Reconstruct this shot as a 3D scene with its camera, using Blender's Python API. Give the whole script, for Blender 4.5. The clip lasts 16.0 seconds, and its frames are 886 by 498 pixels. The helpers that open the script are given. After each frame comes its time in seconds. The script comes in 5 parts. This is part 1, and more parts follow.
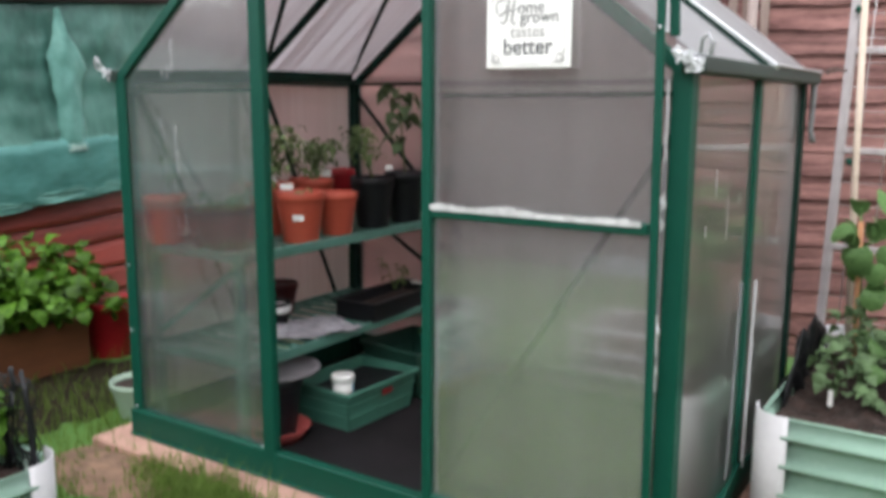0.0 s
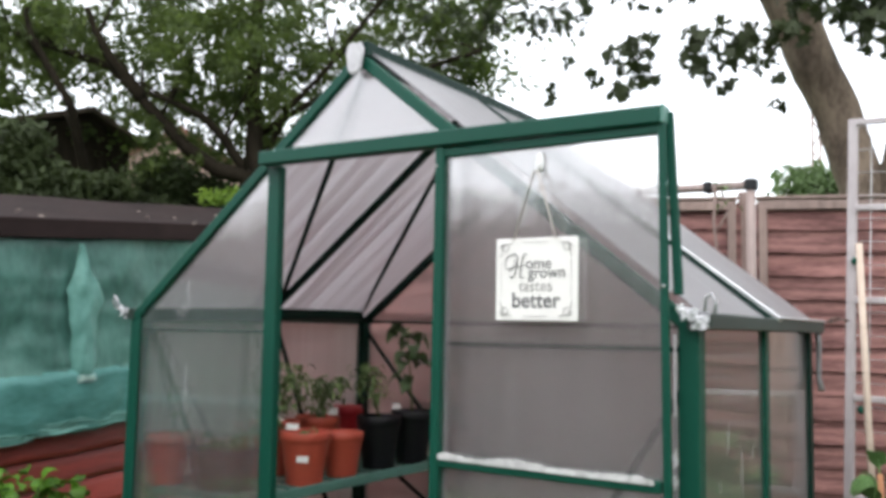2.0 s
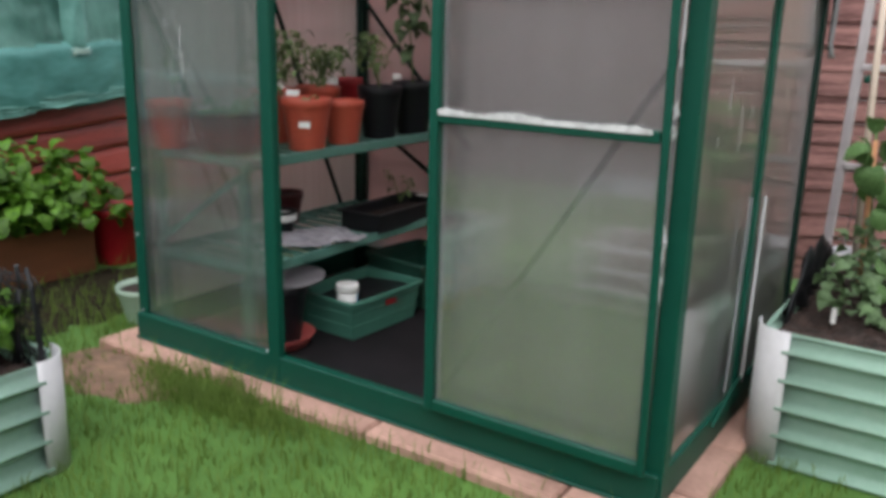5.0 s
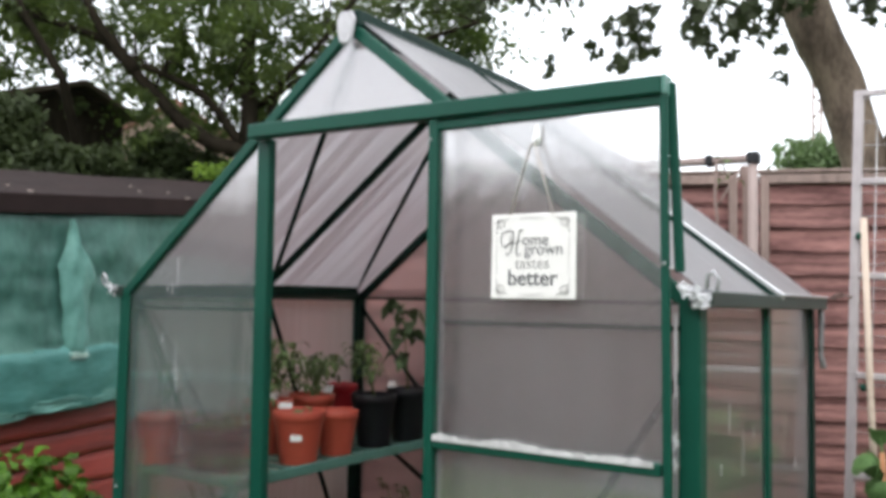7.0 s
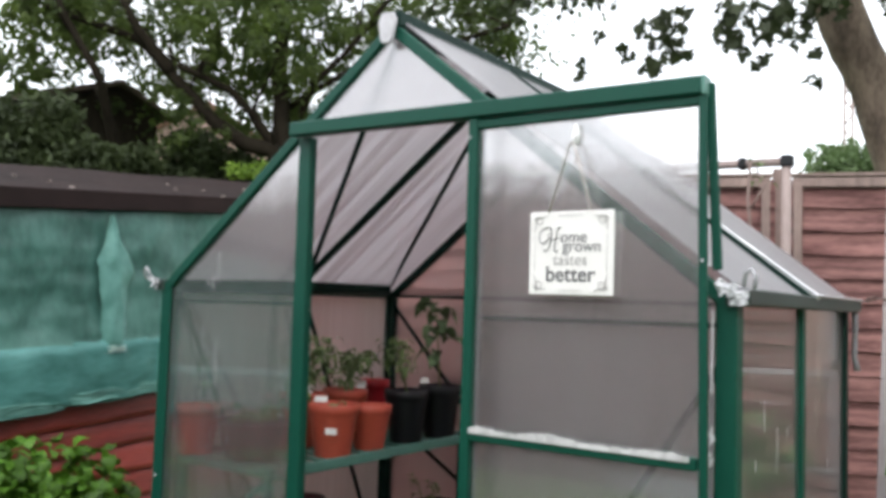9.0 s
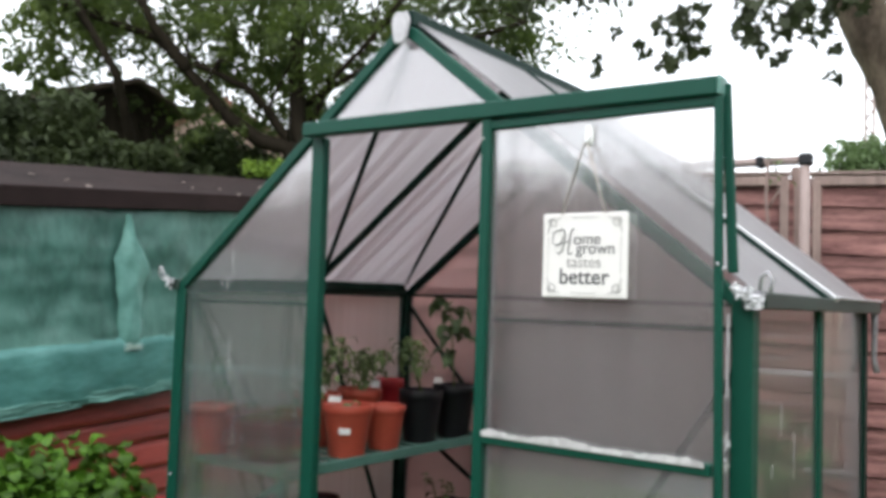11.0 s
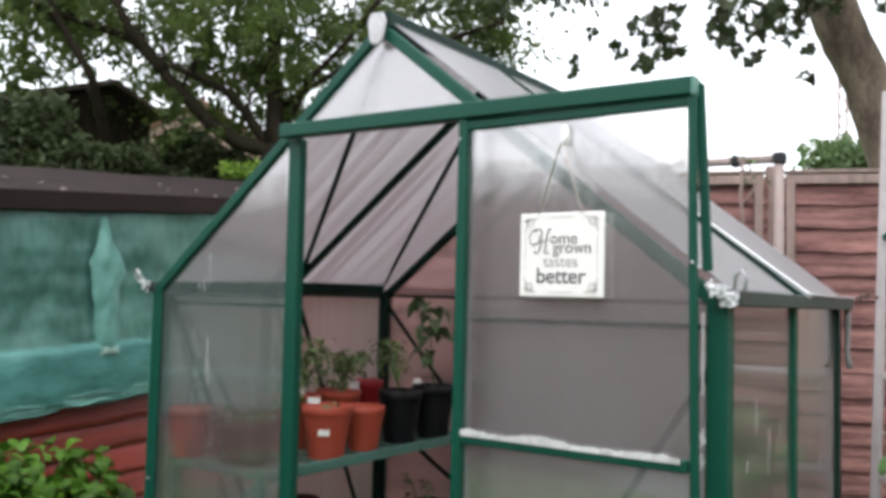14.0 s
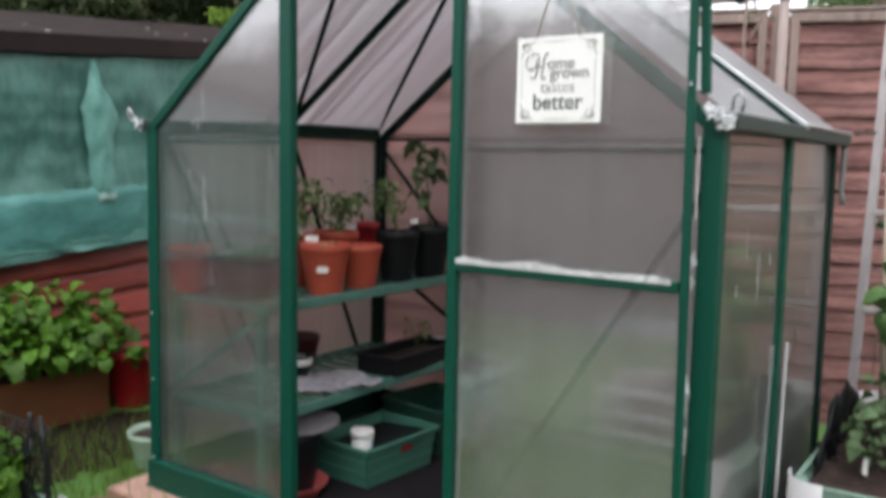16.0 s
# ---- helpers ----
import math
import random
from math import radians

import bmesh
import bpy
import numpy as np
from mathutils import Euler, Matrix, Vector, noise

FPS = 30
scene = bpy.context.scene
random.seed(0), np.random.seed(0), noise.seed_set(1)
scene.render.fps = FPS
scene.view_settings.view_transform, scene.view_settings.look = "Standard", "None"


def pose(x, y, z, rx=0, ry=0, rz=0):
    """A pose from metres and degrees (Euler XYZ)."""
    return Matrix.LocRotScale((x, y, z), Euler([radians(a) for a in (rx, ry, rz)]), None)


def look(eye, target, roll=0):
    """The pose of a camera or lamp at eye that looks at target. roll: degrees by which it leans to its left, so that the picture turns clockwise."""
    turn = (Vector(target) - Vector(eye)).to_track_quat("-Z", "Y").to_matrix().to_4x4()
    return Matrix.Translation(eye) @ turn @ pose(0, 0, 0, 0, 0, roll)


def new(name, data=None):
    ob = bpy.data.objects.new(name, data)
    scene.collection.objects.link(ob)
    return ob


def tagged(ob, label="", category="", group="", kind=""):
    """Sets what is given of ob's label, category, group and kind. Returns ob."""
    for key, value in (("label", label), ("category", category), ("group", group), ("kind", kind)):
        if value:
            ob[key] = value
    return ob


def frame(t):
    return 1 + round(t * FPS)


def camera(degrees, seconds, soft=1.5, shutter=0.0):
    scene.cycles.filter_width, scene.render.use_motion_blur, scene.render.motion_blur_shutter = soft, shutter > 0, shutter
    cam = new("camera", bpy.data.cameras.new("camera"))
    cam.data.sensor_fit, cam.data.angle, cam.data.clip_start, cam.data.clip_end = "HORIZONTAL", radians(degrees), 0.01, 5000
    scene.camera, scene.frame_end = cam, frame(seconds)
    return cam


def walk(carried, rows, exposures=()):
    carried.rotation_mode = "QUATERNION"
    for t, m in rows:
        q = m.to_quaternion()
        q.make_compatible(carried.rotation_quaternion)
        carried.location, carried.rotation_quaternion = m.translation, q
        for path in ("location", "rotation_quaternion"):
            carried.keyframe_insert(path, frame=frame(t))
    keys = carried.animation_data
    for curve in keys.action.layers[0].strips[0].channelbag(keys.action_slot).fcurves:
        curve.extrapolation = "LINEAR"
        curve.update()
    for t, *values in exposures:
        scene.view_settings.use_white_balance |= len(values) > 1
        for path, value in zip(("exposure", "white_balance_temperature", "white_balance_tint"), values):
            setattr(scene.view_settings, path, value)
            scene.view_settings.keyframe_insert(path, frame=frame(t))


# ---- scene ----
cam = camera(54.7, 16.0, soft=4.0, shutter=0.4)
PATH = [
    (0, (2.407, -1.757, 1.15), (1.326, -0.109, 0.813), 0.3),
    (0.5, (2.412, -1.759, 1.171), (1.318, -0.091, 1.03), 0.3),
    (1, (2.416, -1.756, 1.204), (1.314, -0.089, 1.278), 0.4),
    (1.5, (2.413, -1.767, 1.216), (1.311, -0.109, 1.404), 0.7),
    (2, (2.408, -1.772, 1.205), (1.298, -0.119, 1.388), 1.2),
    (2.5, (2.407, -1.775, 1.195), (1.29, -0.122, 1.338), 1.7),
    (3, (2.402, -1.771, 1.172), (1.283, -0.113, 1.163), 2.0),
    (3.5, (2.394, -1.766, 1.134), (1.294, -0.117, 0.865), 2.1),
    (3.7, (2.395, -1.763, 1.124), (1.305, -0.124, 0.77), 2.1),
    (4.2, (2.398, -1.757, 1.11), (1.311, -0.121, 0.63), 1.9),
    (4.75, (2.4, -1.752, 1.106), (1.314, -0.115, 0.575), 1.6),
    (5.3, (2.401, -1.748, 1.12), (1.314, -0.108, 0.635), 1.3),
    (5.8, (2.4, -1.745, 1.147), (1.312, -0.101, 0.805), 1.0),
    (6, (2.397, -1.746, 1.158), (1.304, -0.092, 0.896), 1.0),
    (6.5, (2.392, -1.733, 1.187), (1.286, -0.068, 1.118), 1.0),
    (7, (2.384, -1.715, 1.215), (1.274, -0.056, 1.338), 1.1),
    (7.5, (2.389, -1.71, 1.215), (1.269, -0.063, 1.388), 1.4),
    (8, (2.383, -1.717, 1.205), (1.251, -0.076, 1.361), 1.7),
    (8.5, (2.382, -1.738, 1.197), (1.237, -0.104, 1.335), 1.8),
    (9, (2.378, -1.765, 1.195), (1.221, -0.139, 1.324), 1.9),
    (11.5, (2.381, -1.749, 1.212), (1.19, -0.147, 1.33), 2.0),
    (12, (2.387, -1.752, 1.208), (1.204, -0.145, 1.336), 1.9),
    (12.5, (2.384, -1.757, 1.206), (1.212, -0.141, 1.335), 1.9),
    (13, (2.384, -1.753, 1.206), (1.224, -0.129, 1.33), 1.8),
    (13.5, (2.376, -1.748, 1.206), (1.225, -0.116, 1.326), 1.5),
    (14, (2.385, -1.752, 1.21), (1.235, -0.12, 1.33), 1.5),
    (14.5, (2.383, -1.756, 1.208), (1.234, -0.123, 1.328), 1.5),
    (15, (2.389, -1.751, 1.189), (1.241, -0.117, 1.292), 1.5),
    (15.5, (2.395, -1.757, 1.168), (1.249, -0.118, 1.173), 1.4),
    (16, (2.389, -1.749, 1.137), (1.255, -0.114, 0.933), 1.3),
]
EXPOSURES = [(0, 0.2), (0.5, 0.06), (1.2, -0.02), (15, -0.02), (16, -0.08)]
walk(cam, [(t, look(eye, target, roll)) for t, eye, target, roll in PATH], EXPOSURES)

# ---- light ----
world = bpy.data.worlds.new("overcast_sky")
scene.world = world
world.use_nodes = True
wn, wl = world.node_tree.nodes, world.node_tree.links
wn.clear()
sky = wn.new("ShaderNodeTexSky")
sky.sky_type = "NISHITA"
sky.sun_disc = False
sky.sun_elevation, sky.sun_rotation = radians(55), radians(200)
clear_bg, cloud_bg, both, wout = wn.new("ShaderNodeBackground"), wn.new("ShaderNodeBackground"), wn.new("ShaderNodeAddShader"), wn.new("ShaderNodeOutputWorld")
clear_bg.inputs[1].default_value = 0.05
cloud_bg.inputs[0].default_value, cloud_bg.inputs[1].default_value = (0.97, 0.985, 1.02, 1), 2.0
wl.new(sky.outputs[0], clear_bg.inputs[0])
wl.new(clear_bg.outputs[0], both.inputs[0])
wl.new(cloud_bg.outputs[0], both.inputs[1])
wl.new(both.outputs[0], wout.inputs[0])
sun = new("sun", bpy.data.lights.new("sun", "SUN"))
sun.data.energy, sun.data.angle, sun.data.color = 2.0, radians(60), (1, 0.97, 0.93)
sun.matrix_world = look((3, -8, 10), (0, 0, 0))

# ---- materials ----


def material(name, base, second=None, scale=8.0, rough=0.6, metal=0.0, bump=0.15, fine=60.0, stretch=(1, 1, 1), contrast=0.5, vary=0.0, coat=0.0, through_light=0.0, spec=0.5):
    """Two colours mixed by coarse and fine noise, with fine relief."""
    m = bpy.data.materials.new(name)
    m.use_nodes = True
    n, l = m.node_tree.nodes, m.node_tree.links
    b = n["Principled BSDF"]
    b.inputs["Roughness"].default_value, b.inputs["Metallic"].default_value = rough, metal
    b.inputs["Coat Weight"].default_value, b.inputs["Specular IOR Level"].default_value = coat, spec
    second = second or [c * 0.7 for c in base]
    tc, mp = n.new("ShaderNodeTexCoord"), n.new("ShaderNodeMapping")
    mp.inputs["Scale"].default_value = stretch
    l.new(tc.outputs["Object"], mp.inputs[0])
    if vary:
        who, far = n.new("ShaderNodeObjectInfo"), n.new("ShaderNodeVectorMath")
        far.operation = "MULTIPLY_ADD"
        far.inputs[1].default_value = (37, 23, 51)
        l.new(who.outputs["Random"], far.inputs[0])
        l.new(tc.outputs["Object"], far.inputs[2])
        l.new(far.outputs[0], mp.inputs[0])
    big, small = n.new("ShaderNodeTexNoise"), n.new("ShaderNodeTexNoise")
    for node, s in ((big, scale), (small, fine)):
        node.inputs["Scale"].default_value, node.inputs["Detail"].default_value = s, 5
        l.new(mp.outputs[0], node.inputs["Vector"])
    mixed = n.new("ShaderNodeMix")
    mixed.inputs["Factor"].default_value = 0.35
    l.new(big.outputs["Fac"], mixed.inputs["A"])
    l.new(small.outputs["Fac"], mixed.inputs["B"])
    ramp = n.new("ShaderNodeValToRGB")
    ramp.color_ramp.elements[0].position, ramp.color_ramp.elements[1].position = 0.5 - contrast * 0.35, 0.5 + contrast * 0.35
    ramp.color_ramp.elements[0].color, ramp.color_ramp.elements[1].color = (*second, 1), (*base, 1)
    l.new(mixed.outputs[0], ramp.inputs[0])
    colour = ramp.outputs[0]
    if vary:
        info, hsv, rng = n.new("ShaderNodeObjectInfo"), n.new("ShaderNodeHueSaturation"), n.new("ShaderNodeMapRange")
        rng.inputs["To Min"].default_value, rng.inputs["To Max"].default_value = 1 - vary, 1 + vary
        l.new(info.outputs["Random"], rng.inputs[0])
        l.new(rng.outputs[0], hsv.inputs["Value"])
        l.new(colour, hsv.inputs["Color"])
        colour = hsv.outputs[0]
    l.new(colour, b.inputs["Base Color"])
    if bump:
        bp = n.new("ShaderNodeBump")
        bp.inputs["Strength"].default_value, bp.inputs["Distance"].default_value = bump, 0.01
        l.new(mixed.outputs[0], bp.inputs["Height"])
        l.new(bp.outputs[0], b.inputs["Normal"])
    if through_light:
        tr, add = n.new("ShaderNodeBsdfTranslucent"), n.new("ShaderNodeMixShader")
        add.inputs[0].default_value = through_light
        l.new(colour, tr.inputs[0])
        l.new(b.outputs[0], add.inputs[1])
        l.new(tr.outputs[0], add.inputs[2])
        l.new(add.outputs[0], n["Material Output"].inputs[0])
    return m


def pane_material(name, milk, rough, tint, flute_axis, shine=0.09, clear_part=0.3, gloss_rough=0.09, bend=1.12, rim_shine=0.85):
    """Fluted twin-wall polycarbonate: blurred view through, milky body, glossy skin."""
    m = bpy.data.materials.new(name)
    m.use_nodes = True
    n, l = m.node_tree.nodes, m.node_tree.links
    n.remove(n["Principled BSDF"])
    tc, wave, bp = n.new("ShaderNodeTexCoord"), n.new("ShaderNodeTexWave"), n.new("ShaderNodeBump")
    wave.bands_direction = flute_axis
    wave.inputs["Scale"].default_value = 32
    bp.inputs["Strength"].default_value, bp.inputs["Distance"].default_value = 0.035, 0.002
    l.new(tc.outputs["Object"], wave.inputs[0])
    l.new(wave.outputs["Fac"], bp.inputs["Height"])
    dirt = n.new("ShaderNodeTexNoise")
    dirt.inputs["Scale"].default_value, dirt.inputs["Detail"].default_value = 5, 6
    l.new(tc.outputs["Object"], dirt.inputs[0])
    streak, along, blend = n.new("ShaderNodeTexNoise"), n.new("ShaderNodeMapping"), n.new("ShaderNodeMix")
    along.inputs["Scale"].default_value = (40, 0.5, 0.5) if flute_axis == "X" else (0.5, 48, 0.5)
    streak.inputs["Scale"].default_value, streak.inputs["Detail"].default_value = 1.0, 4
    l.new(tc.outputs["Object"], along.inputs[0])
    l.new(along.outputs[0], streak.inputs[0])
    blend.inputs["Factor"].default_value = 0.6
    l.new(dirt.outputs["Fac"], blend.inputs["A"])
    l.new(streak.outputs["Fac"], blend.inputs["B"])
    dr = n.new("ShaderNodeMapRange")
    dr.inputs["From Min"].default_value, dr.inputs["From Max"].default_value = 0.3, 0.7
    dr.inputs["To Min"].default_value, dr.inputs["To Max"].default_value = milk * 0.84, milk * 1.16
    l.new(blend.outputs[0], dr.inputs[0])
    refr, tran, diff = n.new("ShaderNodeBsdfRefraction"), n.new("ShaderNodeBsdfTranslucent"), n.new("ShaderNodeBsdfDiffuse")
    clear, seen_through = n.new("ShaderNodeBsdfTransparent"), n.new("ShaderNodeMixShader")
    clear.inputs[0].default_value = (*tint, 1)
    seen_through.inputs[0].default_value = 1 - clear_part
    l.new(clear.outputs[0], seen_through.inputs[1])
    l.new(refr.outputs[0], seen_through.inputs[2])
    refr.inputs["Color"].default_value, refr.inputs["IOR"].default_value, refr.inputs["Roughness"].default_value = (*tint, 1), bend, rough
    diff.inputs[0].default_value = (0.66, 0.66, 0.68, 1)
    grime = n.new("ShaderNodeValToRGB")
    grime.color_ramp.elements[0].position, grime.color_ramp.elements[1].position = 0.42, 0.6
    grime.color_ramp.elements[0].color, grime.color_ramp.elements[1].color = (0.45, 0.41, 0.435, 1), (0.76, 0.75, 0.79, 1)
    l.new(streak.outputs["Fac"], grime.inputs[0])
    l.new(grime.outputs[0], tran.inputs[0])
    body, skin, mixed = n.new("ShaderNodeMixShader"), n.new("ShaderNodeMixShader"), n.new("ShaderNodeMixShader")
    mixed.inputs[0].default_value = 0.4
    l.new(tran.outputs[0], mixed.inputs[1])
    l.new(diff.outputs[0], mixed.inputs[2])
    l.new(dr.outputs[0], body.inputs[0])
    l.new(seen_through.outputs[0], body.inputs[1])
    l.new(mixed.outputs[0], body.inputs[2])
    glossy, fres = n.new("ShaderNodeBsdfGlossy"), n.new("ShaderNodeLayerWeight")
    sharp, gain = n.new("ShaderNodeMath"), n.new("ShaderNodeMapRange")
    sharp.operation, sharp.inputs[1].default_value = "POWER", 4.0
    gain.inputs["To Min"].default_value, gain.inputs["To Max"].default_value = shine, rim_shine
    glossy.inputs["Roughness"].default_value = gloss_rough
    fres.inputs["Blend"].default_value = 0.5
    l.new(fres.outputs["Facing"], sharp.inputs[0])
    l.new(sharp.outputs[0], gain.inputs[0])
    l.new(bp.outputs[0], glossy.inputs["Normal"])
    l.new(gain.outputs[0], skin.inputs[0])
    l.new(body.outputs[0], skin.inputs[1])
    l.new(glossy.outputs[0], skin.inputs[2])
    l.new(skin.outputs[0], n["Material Output"].inputs[0])
    return m


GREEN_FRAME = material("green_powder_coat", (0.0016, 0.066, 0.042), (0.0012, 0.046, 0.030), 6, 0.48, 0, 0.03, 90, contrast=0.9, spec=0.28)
# the braces' own dark green; also the frame green with interior shade put in
BRACE_AND_SHADED_GREEN = material("brace_and_shaded_green", (0.003, 0.024, 0.017), (0.002, 0.016, 0.011), 6, 0.45, 0, 0.03, spec=0.15)
GREY_PLASTIC = material("grey_plastic", (0.55, 0.54, 0.56), (0.42, 0.41, 0.43), 30, 0.45, 0, 0.05)
STRIP_GREY = material("grey_glazing_strip", (0.22, 0.23, 0.25), (0.15, 0.155, 0.17), 9, 0.5, 0, 0.05, 50, (4, 4, 0.7))
BARE_ALUMINIUM = material("bare_aluminium", (0.62, 0.63, 0.64), (0.45, 0.46, 0.47), 12, 0.4, 0.85, 0.05)
POLY = pane_material("twin_wall_polycarbonate", 0.1, 0.17, (0.96, 0.955, 0.945), "X", 0.2, 0.56, 0.05)
POLY_SIDE = pane_material("twin_wall_polycarbonate_side", 0.13, 0.6, (0.91, 0.935, 0.83), "Y", 0.3, 0.03, 0.03)
POLY_BACK = pane_material("twin_wall_polycarbonate_back", 0.08, 0.4, (0.95, 0.94, 0.94), "X", 0.06, 0.08, 0.1)
POLY_GABLE = pane_material("twin_wall_polycarbonate_gable", 0.24, 0.6, (0.95, 0.93, 0.93), "X", 0.06, 0.02, 0.1)
POLY_HAZE = pane_material("twin_wall_polycarbonate_dull", 0.26, 0.45, (0.92, 0.87, 0.84), "Y", 0.08, 0.03, 0.12)
# haze put into this copy: milkier and browner, so less tarpaulin shows through
POLY_MILKIER = pane_material("twin_wall_polycarbonate_milkier", 0.45, 0.5, (0.86, 0.76, 0.7), "Y", 0.08, 0.03, 0.12)
POLY_ROOF = pane_material("twin_wall_polycarbonate_roof", 0.5, 0.45, (0.76, 0.70, 0.69), "Y", 0.04, 0.03, 0.3, rim_shine=0.5)
FENCE_WOOD = material("red_stained_boards", (0.325, 0.16, 0.143), (0.092, 0.035, 0.032), 3.2, 0.8, 0, 0.8, 30, (0.8, 9, 9), 0.34, 0.14)
POST_WOOD = material("weathered_post", (0.33, 0.245, 0.215), (0.17, 0.12, 0.105), 5, 0.85, 0, 0.4, 40, (5, 5, 0.6), 0.45, 0.12)
SHED_WOOD = material("shed_boards", (0.31, 0.05, 0.038), (0.12, 0.018, 0.015), 3, 0.42, 0, 0.7, 30, (6, 0.6, 6), 0.4, 0.15)
TARP = material("teal_tarpaulin", (0.074, 0.195, 0.16), (0.024, 0.085, 0.067), 3.0, 0.45, 0, 1.4, 17, (1, 1.5, 0.9), 0.42)
TARP_BLUE = material("blue_teal_tarpaulin", (0.1, 0.285, 0.262), (0.045, 0.165, 0.148), 3.0, 0.45, 0, 1.2, 17, (1, 1.0, 2.2), 0.42)
TARP_LIGHT = material("teal_tarpaulin_hem", (0.135, 0.315, 0.27), (0.075, 0.215, 0.183), 9, 0.5, 0, 0.35, 40)
FELT = material("brown_roof_felt", (0.026, 0.0155, 0.0145), (0.011, 0.0068, 0.0063), 4, 0.9, 0, 0.6, 160, contrast=0.45, spec=0.2)
GRASS_GROUND = material("lawn_ground", (0.085, 0.19, 0.031), (0.045, 0.11, 0.018), 2.2, 0.95, 0, 0.8, 70, contrast=0.45)
SOIL = material("dark_soil", (0.044, 0.024, 0.019), (0.013, 0.008, 0.006), 20, 0.95, 0, 1.0, 120, contrast=0.4)
MEMBRANE = material("black_weed_membrane", (0.016, 0.014, 0.017), (0.009, 0.008, 0.009), 8, 0.8, 0, 0.2, 150, spec=0.2)
PAVER = material("pink_paver", (0.50, 0.30, 0.24), (0.31, 0.18, 0.14), 7, 0.9, 0, 0.5, 60, contrast=0.4, vary=0.08)
TERRACOTTA = material("terracotta_plastic", (0.51, 0.09, 0.054), (0.42, 0.072, 0.043), 9, 0.45, 0, 0.04)
BLACK_PLASTIC = material("black_plastic", (0.009, 0.0098, 0.0125), (0.006, 0.0065, 0.008), 12, 0.5, 0, 0.05, spec=0.35)
BED_METAL = material("sage_green_steel", (0.31, 0.47, 0.385), (0.24, 0.39, 0.31), 4, 0.22, 0, 0.03, 60, coat=0.6)
WHITE_METAL = material("pale_grey_steel", (0.56, 0.55, 0.575), (0.47, 0.46, 0.485), 6, 0.35, 0, 0.03)
CRATE = material("green_crate_plastic", (0.06, 0.2, 0.15), (0.045, 0.15, 0.11), 8, 0.5, 0, 0.06)
WHITE_PLASTIC = material("white_plastic", (0.86, 0.86, 0.86), (0.78, 0.78, 0.78), 20, 0.4, 0, 0.03)
RED_PLASTIC = material("red_plastic", (0.38, 0.009, 0.018), (0.26, 0.006, 0.012), 9, 0.45, 0, 0.04)
BARK = material("grey_brown_bark", (0.21, 0.165, 0.125), (0.075, 0.058, 0.045), 4, 0.95, 0, 1.0, 26, (2, 2, 0.8), 0.34, spec=0.2)
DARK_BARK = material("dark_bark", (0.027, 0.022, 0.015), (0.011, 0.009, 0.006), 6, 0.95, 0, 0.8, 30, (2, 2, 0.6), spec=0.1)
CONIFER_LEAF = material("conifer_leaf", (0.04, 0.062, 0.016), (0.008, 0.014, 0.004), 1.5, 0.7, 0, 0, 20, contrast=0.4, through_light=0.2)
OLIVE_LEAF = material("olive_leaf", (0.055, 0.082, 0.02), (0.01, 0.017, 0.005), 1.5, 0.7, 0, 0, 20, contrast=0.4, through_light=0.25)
LEAF_TREE = material("tree_leaf", (0.11, 0.155, 0.03), (0.035, 0.06, 0.014), 3, 0.6, 0, 0, 20, contrast=0.4, through_light=0.5)
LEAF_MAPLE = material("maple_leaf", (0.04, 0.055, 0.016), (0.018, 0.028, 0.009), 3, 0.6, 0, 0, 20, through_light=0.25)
LEAF_BRIGHT = material("bright_leaf", (0.12, 0.25, 0.024), (0.022, 0.075, 0.009), 8, 0.5, 0, 0.1, 60, contrast=0.4, vary=0.5, through_light=0.25, spec=0.3)
LEAF_BEAN = material("bean_leaf", (0.14, 0.25, 0.085), (0.045, 0.105, 0.03), 14, 0.5, 0, 0.1, 60, contrast=0.4, vary=0.3, through_light=0.25, spec=0.2)
LEAF_TOMATO = material("tomato_leaf", (0.20, 0.28, 0.11), (0.10, 0.17, 0.06), 14, 0.55, 0, 0.1, 60, vary=0.3, through_light=0.25)

# ---- geometry helpers ----


def box(bm, c, s, m=None):
    made = bmesh.ops.create_cube(bm, size=1, matrix=(m or Matrix()) @ Matrix.Translation(c) @ Matrix.Diagonal((*s, 1)))
    return made["verts"]


def thicken(bm, t):
    """Give a sheet of faces its thickness."""
    bm.normal_update()
    bmesh.ops.solidify(bm, geom=bm.faces[:], thickness=t)


def soften(bm, w=0.003, seg=1):
    bmesh.ops.bevel(bm, geom=bm.edges[:], offset=w, segments=seg, affect="EDGES")


def bar(bm, p, q, w, h, up=(0, 0, 1)):
    """A square bar from p to q, w across and h along up."""
    p, q, up = Vector(p), Vector(q), Vector(up)
    d = q - p
    x = d.normalized()
    y = up.cross(x).normalized()
    z = x.cross(y)
    m = Matrix(((x.x, y.x, z.x, 0), (x.y, y.y, z.y, 0), (x.z, y.z, z.z, 0), (0, 0, 0, 1)))
    m.translation = (p + q) / 2
    return box(bm, (0, 0, 0), (d.length, w, h), m)


def slab(bm, pts, off):
    """A flat polygon thickened by off."""
    off = Vector(off)
    a = [bm.verts.new(Vector(p)) for p in pts]
    b = [bm.verts.new(Vector(p) + off) for p in pts]
    bm.faces.new(a[::-1])
    bm.faces.new(b)
    for i in range(len(a)):
        j = (i + 1) % len(a)
        bm.faces.new((a[i], a[j], b[j], b[i]))
    bmesh.ops.recalc_face_normals(bm, faces=bm.faces[:])


